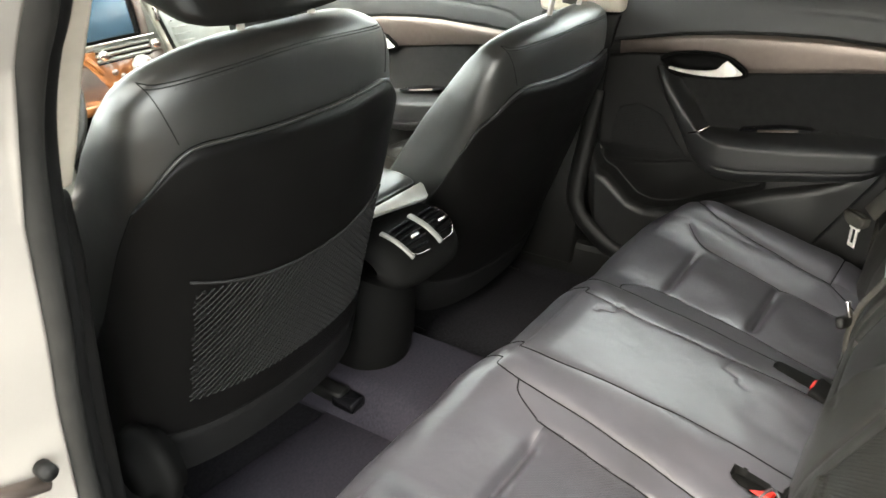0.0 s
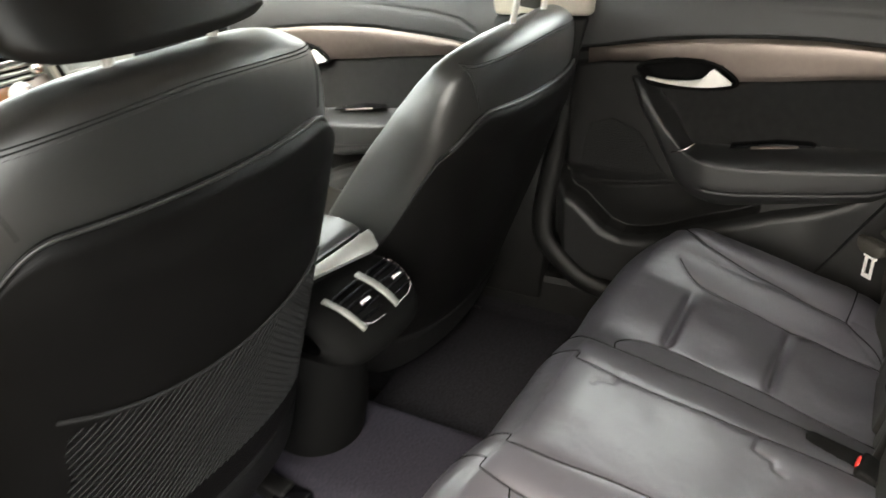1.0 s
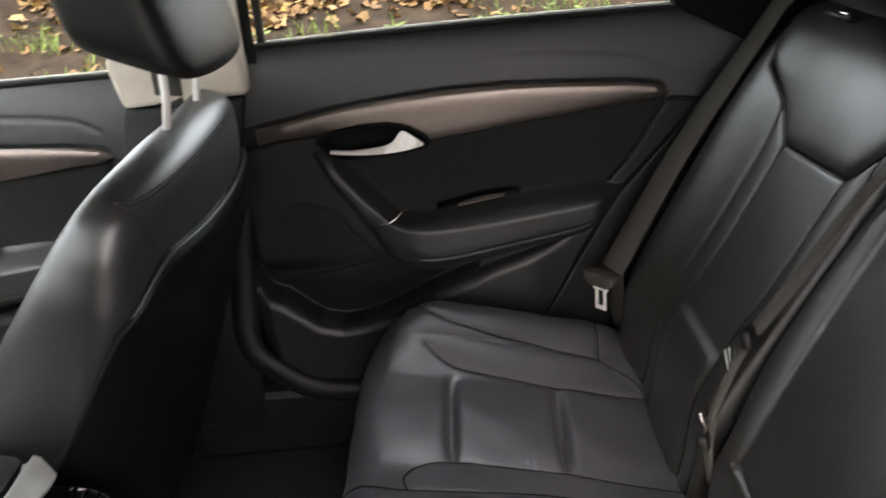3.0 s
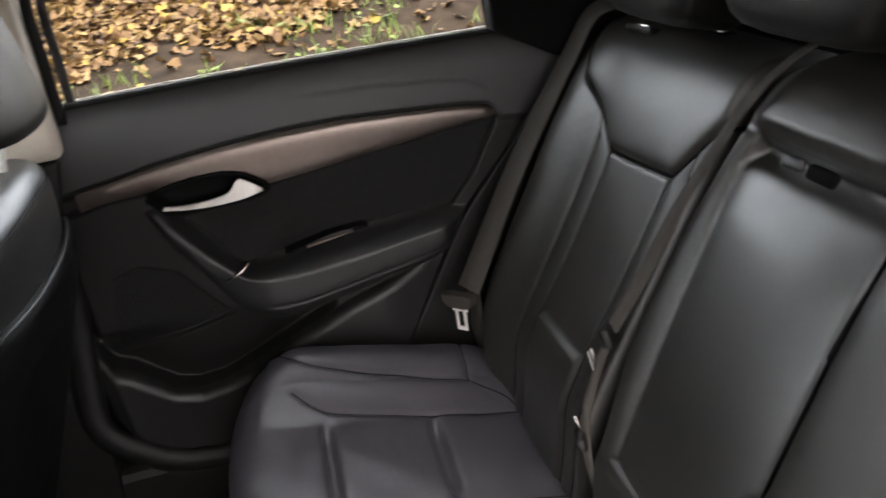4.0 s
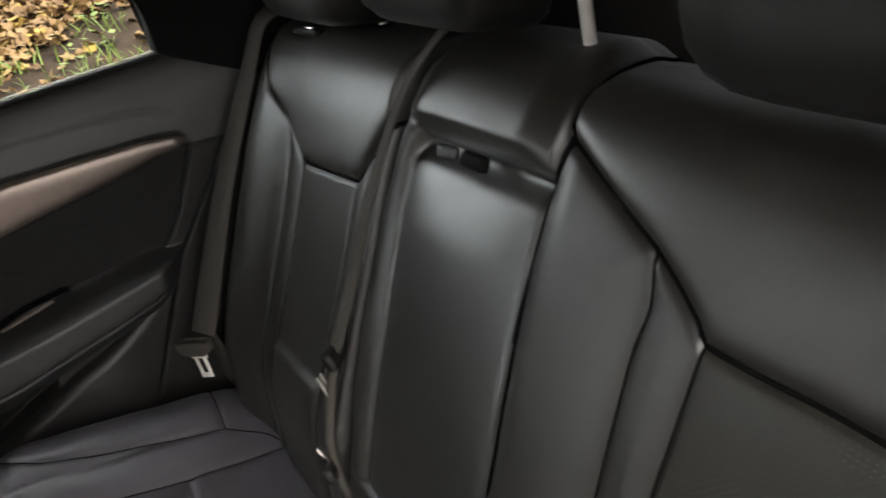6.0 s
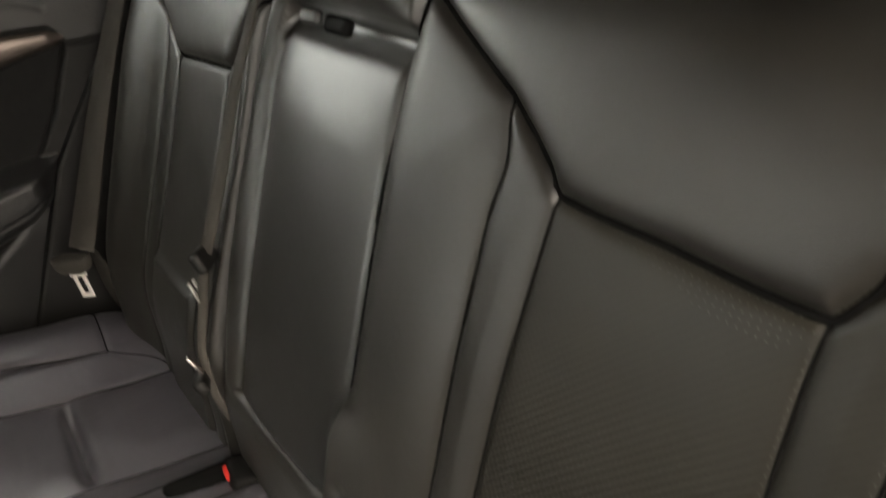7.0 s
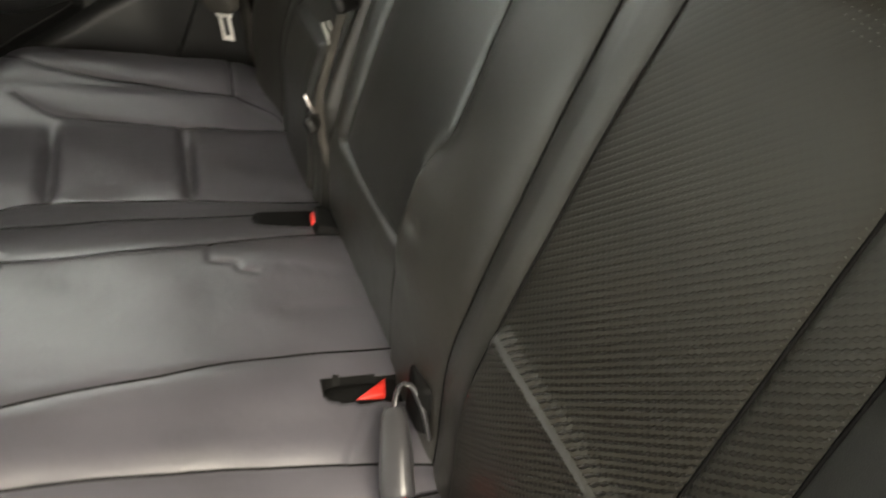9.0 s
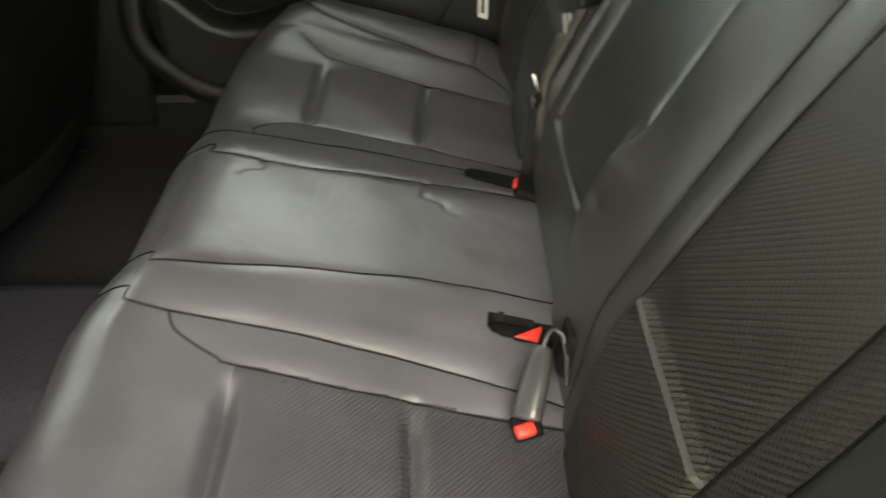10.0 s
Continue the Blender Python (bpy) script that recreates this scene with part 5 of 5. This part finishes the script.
    tagged(put("net_pocket", mesh_from(verts, faces, NET), t, "black elastic net pocket"), kind="stuff")
    put("net_hem", sweep([surf(a, top_(a)) for a in np.linspace(-0.193, 0.193, 30)], ring(0.0022, 8), (0, 0, 1), mat=NET), t)
    # stitched seams of the upper cover
    seam_v = lambda a: 0.722 - 0.026 * (a / 0.208) ** 2
    for off in (0.0, 0.0032):
        put("seam", sweep([(a, float(rear(np.array(a), np.array(seam_v(a) - off))) - 0.0004, seam_v(a) - off) for a in np.linspace(-0.208, 0.208, 70)], ring(0.0008, 6), (0, 0, 1), mat=NET), t)
    for sg in (-1, 1):
        sd = [(sg * (0.208 - 0.018 * q_), 0.696 - 0.060 * q_) for q_ in np.linspace(0, 1, 24)]
        put("seam", sweep([(a, float(rear(np.array(a), np.array(b))) - 0.0004, b) for a, b in sd], ring(0.0008, 6), (0, 1, 0), mat=NET), t)
    sv_, sf_ = [], []
    for a in np.arange(-0.18, 0.181, 0.008):
        b = seam_v(a) - 0.0062
        y_ = float(rear(np.array(a), np.array(b))) - 0.0012
        n0 = len(sv_)
        sv_ += [(a - 0.0026, y_, b - 0.0005), (a + 0.0026, y_, b - 0.0005), (a + 0.0026, y_, b + 0.0005), (a - 0.0026, y_, b + 0.0005)]
        sf_.append((n0, n0 + 1, n0 + 2, n0 + 3))
    tagged(put("pins_and_stitches", mesh_from(sv_, sf_, THREAD, False), t, "grey stitches"), kind="stuff")
    # headrest on two posts
    bm = bmesh.new()
    bmesh.ops.create_cube(bm, size=1)
    bmesh.ops.subdivide_edges(bm, edges=bm.edges[:], cuts=9, use_grid_fill=True)
    for v in bm.verts:
        o = v.co * 2
        m_ = (abs(o.x) ** 9 + abs(o.y) ** 5 + abs(o.z) ** 9) ** (1 / 9) if max(abs(o.x), abs(o.y), abs(o.z)) > 0 else 1
        o = o / max(m_, 1e-6)
        v.co = (o.x * 0.126 * (1 - 0.05 * o.z * o.z) - 0.078, o.y * 0.056 * (1 - 0.15 * o.z) + 0.02 * o.x * o.x + 0.130 + 0.055 * o.z, 0.855 + o.z * 0.092)
    part("headrest", bm, HEAD, t, "black leather headrest")
    for a in (-0.062, 0.062):
        put("post", sweep([(a, 0.092, 0.70), (a, 0.104, 0.77), (a, 0.122, 0.83)], ring(0.0052, 12), (1, 0, 0), mat=SATIN), t, "chrome headrest post")
        part("post_collar", box((0.030, 0.022, 0.009), pose(a, 0.095, 0.726), 0.0035), PLASTIC, t)
    # seat cushion, side cover and rails
    part("cushion", box((0.50, 0.50, 0.15), pose(0, 0.34, -0.02, -16), 0.05, 4), LEATHER, t)
    for sg in (-1, 1):
        part("side_cover", box((0.05, 0.34, 0.13), pose(sg * 0.255, 0.24, -0.02, -16), 0.022, 3), PLASTIC, t)
        part("rail", box((0.035, 0.42, 0.03), pose(sg * 0.19, 0.20, -0.125, -16), 0.006), PLASTIC, t)
        part("rail_end", box((0.045, 0.06, 0.026), pose(sg * 0.19, -0.01, -0.070, -16), 0.008), GLOSS, t, "shiny black rail cover")
    part("recliner_cover", cylinder(0.075, 0.055, 0.055, pose(-0.262, 0.025, 0.120, 0, -90), 28, 0.018), BLACK, t, "rounded black recliner cover")
    part("belt_guide", box((0.010, 0.034, 0.012), pose(-0.250, 0.190, 0.50, 30), 0.004), CHROME, t, "small chrome fitting")
    return t


seat = front_seat()
seat.matrix_basis = pose(-0.334, 0.925, 0.405, 18.3)
far_seat = copy_thing(seat, pose(0.409, 0.948, 0.318, 23))
far_seat.matrix_basis = far_seat.matrix_basis @ Matrix.Diagonal((1.05, 1, 1, 1))
for o in far_seat.children:
    if o.name.startswith("headrest"):
        o.matrix_basis = pose(0.024, 0.018, 0.070) @ Matrix.Diagonal((1.06, 1, 1, 1))
for o in [o for o in far_seat.children if o.name.startswith(("net_pocket", "net_hem", "belt_guide", "recliner_cover"))]:
    bpy.data.objects.remove(o)
tagged(far_seat, "reclined black leather front seat with plastic back shell")
for o in seat.children:
    if o.name.startswith("headrest"):
        o.matrix_basis = pose(0.0953, 0.0553, 0.0326) @ Matrix.Diagonal((1.24, 1, 0.932, 1))


# ---- centre console ----
con = thing("center_console", "black centre console with silver band and rear air vents", "console")

# column with a rounded nose, drawn in towards the floor
arc_ = [(0.084 * math.cos(a_), 1 - math.sin(a_)) for a_ in np.linspace(0, math.pi, 25)]
levels = [(0.30, 0.935, 0.92), (0.34, 0.915, 0.95), (0.42, 0.893, 0.98), (0.52, 0.882, 1.0), (0.60, 0.880, 1.0), (0.67, 0.890, 1.0), (0.704, 0.905, 0.99)]
cv = [(w_ * k_, y_ + 0.075 * f_, z_) for z_, y_, k_ in levels for w_, f_ in [(0.084, 10.0)] + arc_ + [(-0.084, 10.0)]]
nc_ = len(arc_) + 2
cf = [(i * nc_ + j, i * nc_ + j + 1, (i + 1) * nc_ + j + 1, (i + 1) * nc_ + j) for i in range(len(levels) - 1) for j in range(nc_ - 1)] + [tuple(range((len(levels) - 1) * nc_, len(levels) * nc_))]
put("body", mesh_from(cv, cf, BLACK), con, "dark rounded console column")
part("armrest_lid", prism([(0.912, 0.724), (0.920, 0.743), (0.96, 0.752), (1.22, 0.752), (1.24, 0.722)], 0, -0.098, 0.098, 0.012, 3), LID, con, "smooth dark armrest lid")
bm_ = pose(0, 0.896, 0.7205, 30)
band = prism([(-0.104, 0.018), (0.104, 0.018), (0.104, 0.008), (0.088, -0.017), (0.070, -0.017), (-0.104, 0.011)], 2, -0.006, 0.004, 0.0015)
bmesh.ops.transform(band, matrix=bm_, verts=band.verts)
part("silver_band", band, SILVER, con, "pale silver band")
for sg in (-1, 1):
    part("side_band", box((0.012, 0.34, 0.020), pose(sg * 0.098, 1.07, 0.712), 0.004), SILVER, con, "pale silver band")
# rounded vent housing whose section shrinks towards both ends
hp = curve([(0.93, 0.702), (0.885, 0.702), (0.855, 0.692), (0.822, 0.668), (0.802, 0.640), (0.797, 0.615), (0.812, 0.596), (0.85, 0.588), (0.93, 0.588)], 40)
xs_ = np.linspace(-1, 1, 41)
k_ = np.clip(1 - np.abs(xs_) ** 3.2, 0, 1) ** (1 / 2.4)
hv = [(0.112 * x_, 0.93 + (p_[0] - 0.93) * (0.55 + 0.45 * q_), 0.645 + (p_[1] - 0.645) * (0.35 + 0.65 * q_)) for x_, q_ in zip(xs_, k_) for p_ in hp]
hf = [(i * 40 + j, i * 40 + j + 1, i * 40 + j + 41, i * 40 + j + 40) for i in range(40) for j in range(39)]
put("vent_housing", mesh_from(hv, hf + [tuple(range(40)), tuple(range(1600, 1640))], BLACK), con, "black vent housing")


def vent_at(a, b, lift=0.0):
    """Place on the bowed vent face; a across, b from 0 at the top to 1 at the bottom."""
    ang = math.radians(7 + 52 * b)
    d = 0.075 + lift
    q = max(0.0, 1 - abs(a / 0.112) ** 3.2) ** (1 / 2.4)
    y_, z_ = 0.873 - d * math.sin(ang) * 1.02, 0.6235 + d * math.cos(ang)
    return Vector((a, 0.93 + (y_ - 0.93) * (0.55 + 0.45 * q), 0.645 + (z_ - 0.645) * (0.35 + 0.65 * q)))


for sg in (-1, 1):
    c0, c1 = (0.010, 0.078) if sg > 0 else (-0.074, -0.010)
    rows_ = [[vent_at(c0 + (c1 - c0) * i / 8 * (1 - 0.12 * (b > 0.8)), b, 0.0035) for i in range(9)] for b in np.linspace(0.02, 1.0, 12)]
    put("air_vent", mesh_from([p for r_ in rows_ for p in r_], [(i * 9 + j, i * 9 + j + 1, i * 9 + j + 10, i * 9 + j + 9) for i in range(11) for j in range(8)], BLACK), con)
    for i in range(5):
        b = 0.12 + 0.18 * i
        ends = [vent_at(c0 + (c1 - c0) * q_, b, 0.008) for q_ in (0.04, 0.5, 0.96 - 0.12 * (i == 4))]
        put("slat", sweep(curve(ends, 8), slab(0.0035, 0.011, 0.3), (0, -0.2 - 0.7 * b, 1), mat=GLOSS), con)
    tab = vent_at((c0 + c1) / 2, 0.58, 0.016)
    part("vent_tab", box((0.024, 0.007, 0.007), pose(*tab, 40), 0.002), CHROME, con, "chrome vent tab")
    out_ = c1 if sg > 0 else c0
    edge = [vent_at(out_, 0.02, 0.008), vent_at(out_ + sg * 0.004, 0.4, 0.008), vent_at(out_ - sg * 0.004, 0.8, 0.008), vent_at(out_ - sg * 0.022, 1.0, 0.007), vent_at(sg * 0.02, 1.03, 0.007)]
    put("vent_frame", sweep(curve(edge, 30), ring(0.0010, 8), (0, -0.6, 0.8), mat=CHROME), con, "thin chrome vent frame")
for a, w_ in ((-0.079, 0.012), (0.0, 0.014)):
    edge = [vent_at(a + 0.010 * b * b, b, 0.011) for b in np.linspace(0.0, 1.02, 14)]
    put("vent_bar", sweep(edge, slab(w_, 0.006, 0.45), (0, -0.6, 0.8), mat=STACK), con, "satin grey vent bar")

# ---- dashboard and steering wheel ----
dash = thing("dashboard", "dark dashboard with screen, knobs and gloss brown centre panel", "dashboard")
part("body", prism([(1.82, 0.45), (1.80, 0.80), (1.86, 1.00), (1.95, 1.05), (2.15, 1.03), (2.15, 0.45)], 0, -0.70, 0.70, 0.025, 3), PLASTIC, dash)
part("middle_console_face", prism([(1.72, 0.55), (1.765, 0.84), (1.80, 1.10), (1.90, 1.10), (1.90, 0.55)], 0, -0.17, 0.400, 0.015, 3), STACK, dash, "grey metallic centre stack")
# everything on the stack is laid out on its slanting face: a across, b upwards
face = pose(0.03, 1.757, 0.90, -8)
on = lambda a, b, d=0.0: face @ pose(a - 0.03, -d, (b - 0.90))
part("screen_surround", box((0.200, 0.012, 0.125), on(0.006, 1.022, 0.006), 0.006), BLACK, dash, "black screen surround")
part("screen", box((0.166, 0.006, 0.100), on(0.003, 1.017, 0.014), 0.004), SCREEN, dash, "dark blue screen")
part("screen_frame", box((0.020, 0.016, 0.125), on(0.116, 1.020, 0.010), 0.005), TITAN, dash)
part("chrome_strip", box((0.230, 0.005, 0.004), on(0.02, 0.957, 0.016), 0.001), CHROME, dash, "thin chrome strip")
for i in range(3):
    part("key_bar", box((0.150, 0.010, 0.008), on(0.045, 0.945 - 0.013 * i, 0.008), 0.003), STACK, dash)
    part("key_gap", box((0.150, 0.004, 0.003), on(0.045, 0.9385 - 0.013 * i, 0.011)), BLACK, dash)
panel = prism([(-0.075, 0.945), (0.005, 0.945), (0.09, 0.905), (0.075, 0.850), (0.045, 0.826), (0.0, 0.826)], 1, -0.010, 0.006, 0.004)
bmesh.ops.transform(panel, matrix=face @ pose(-0.03, 0, -0.90), verts=panel.verts)
part("control_panel", panel, WOOD, dash, "gloss brown control panel")
part("accent_bar", box((0.055, 0.008, 0.012), on(-0.040, 0.912, 0.014) @ pose(0, 0, 0, 0, 52, 0), 0.003), WOOD, dash)
for a, b, r_, h_ in ((-0.012, 0.930, 0.011, 0.022), (0.084, 0.888, 0.024, 0.034), (0.134, 0.932, 0.011, 0.022)):
    m_ = on(a, b, 0.014) @ pose(0, 0, 0, 90)
    part("knob_ring", cylinder(r_ * 1.2, r_ * 1.1, 0.012, m_, 28, 0.002), STACK, dash)
    knob = part("knob", cylinder(r_, r_ * 0.9, h_, m_, 28, 0.003), CHROME, dash, "chrome ringed knob")
    part("knob_face", cylinder(r_ * 0.7, r_ * 0.7, h_ + 0.004, m_, 20, 0.001), TITAN, dash)
for i in range(4):
    for j in range(2):
        part("button", cylinder(0.008, 0.007, 0.012, on(0.006 + 0.020 * i - 0.006 * j, 0.888 - 0.013 * i - 0.028 * j, 0.010) @ pose(0, 0, 0, 90), 14, 0.002), TITAN, dash)
part("side_pillar", box((0.030, 0.030, 0.30), on(0.165, 0.985, 0.010) @ pose(0, 0, 0, 0, -14, 0), 0.010), STACK, dash)
part("chrome_hook", box((0.010, 0.014, 0.075), on(0.152, 1.020, 0.030) @ pose(0, 0, 0, 0, 8, 0), 0.004), CHROME, dash, "chrome trim blade")
part("vent_strip", box((0.010, 0.008, 0.12), on(0.163, 0.960, 0.028) @ pose(0, 0, 0, 0, -14, 0), 0.003), BLACK, dash)
for i in range(5):
    part("side_slat", box((0.055, 0.010, 0.004), on(0.225, 0.905 + 0.018 * i, 0.012), 0.001), STACK, dash)
part("knee_panel", box((0.36, 0.02, 0.09), on(-0.02, 0.872, -0.004), 0.006), TITAN, dash, "brown metal lower panel")
part("shelf", box((0.40, 0.10, 0.022), on(0.0, 0.826, 0.055), 0.006), WOOD, dash, "gloss brown lower shelf")
part("lower_bin", box((0.10, 0.10, 0.05), pose(-0.06, 1.62, 0.735, 10), 0.008), STACK, dash, "grey open bin")
part("lower_cover", box((0.34, 0.05, 0.16), on(0.0, 0.735, 0.03), 0.01), BLACK, dash)

wheel = thing("steering_wheel", "black steering wheel with silver spokes and hub badge", "steering wheel")
wm = pose(-0.385, 1.58, 0.94, 65)
circle = [wm @ Vector((0.185 * math.cos(a), 0.185 * math.sin(a), 0)) for a in np.linspace(0, 2 * math.pi, 60)]
put("rim", sweep(circle, ring(0.016, 12), tuple(wm.to_3x3() @ Vector((0, 0, 1))), mat=LEATHER), wheel)
part("hub", box((0.16, 0.12, 0.05), wm, 0.022, 3), PLASTIC, wheel)
for a in (0, 180, 270):
    part("spoke", box((0.12, 0.035, 0.022), wm @ pose(0, 0, 0, 0, 0, a) @ pose(0.12, 0, 0), 0.006), STACK, wheel, "silver spoke")
badge = cylinder(0.024, 0.022, 0.006, wm @ pose(0, 0, 0.028) @ Matrix.Diagonal((1, 0.6, 1, 1)), 28, 0.002)
part("badge", badge, CHROME, wheel, "plain chrome oval badge")

# ---- floor mats ----
for s, l in ((-1, "charcoal carpet mat in the near footwell"), (1, "carpet mat in the far footwell, darkened for its shade")):
    # far mat takes the darker carpet: its footwell's shade put into the colour
    mat_ob = part("floor_mat", prism([(s * 0.14, 0.62), (s * 0.60, 0.62), (s * 0.60, 1.05), (s * 0.14, 1.00)], 2, 0.272, 0.284, 0.004), MAT if s < 0 else CARPET, None, l)
    tagged(mat_ob, l, "floor mat", "rear floor mats")
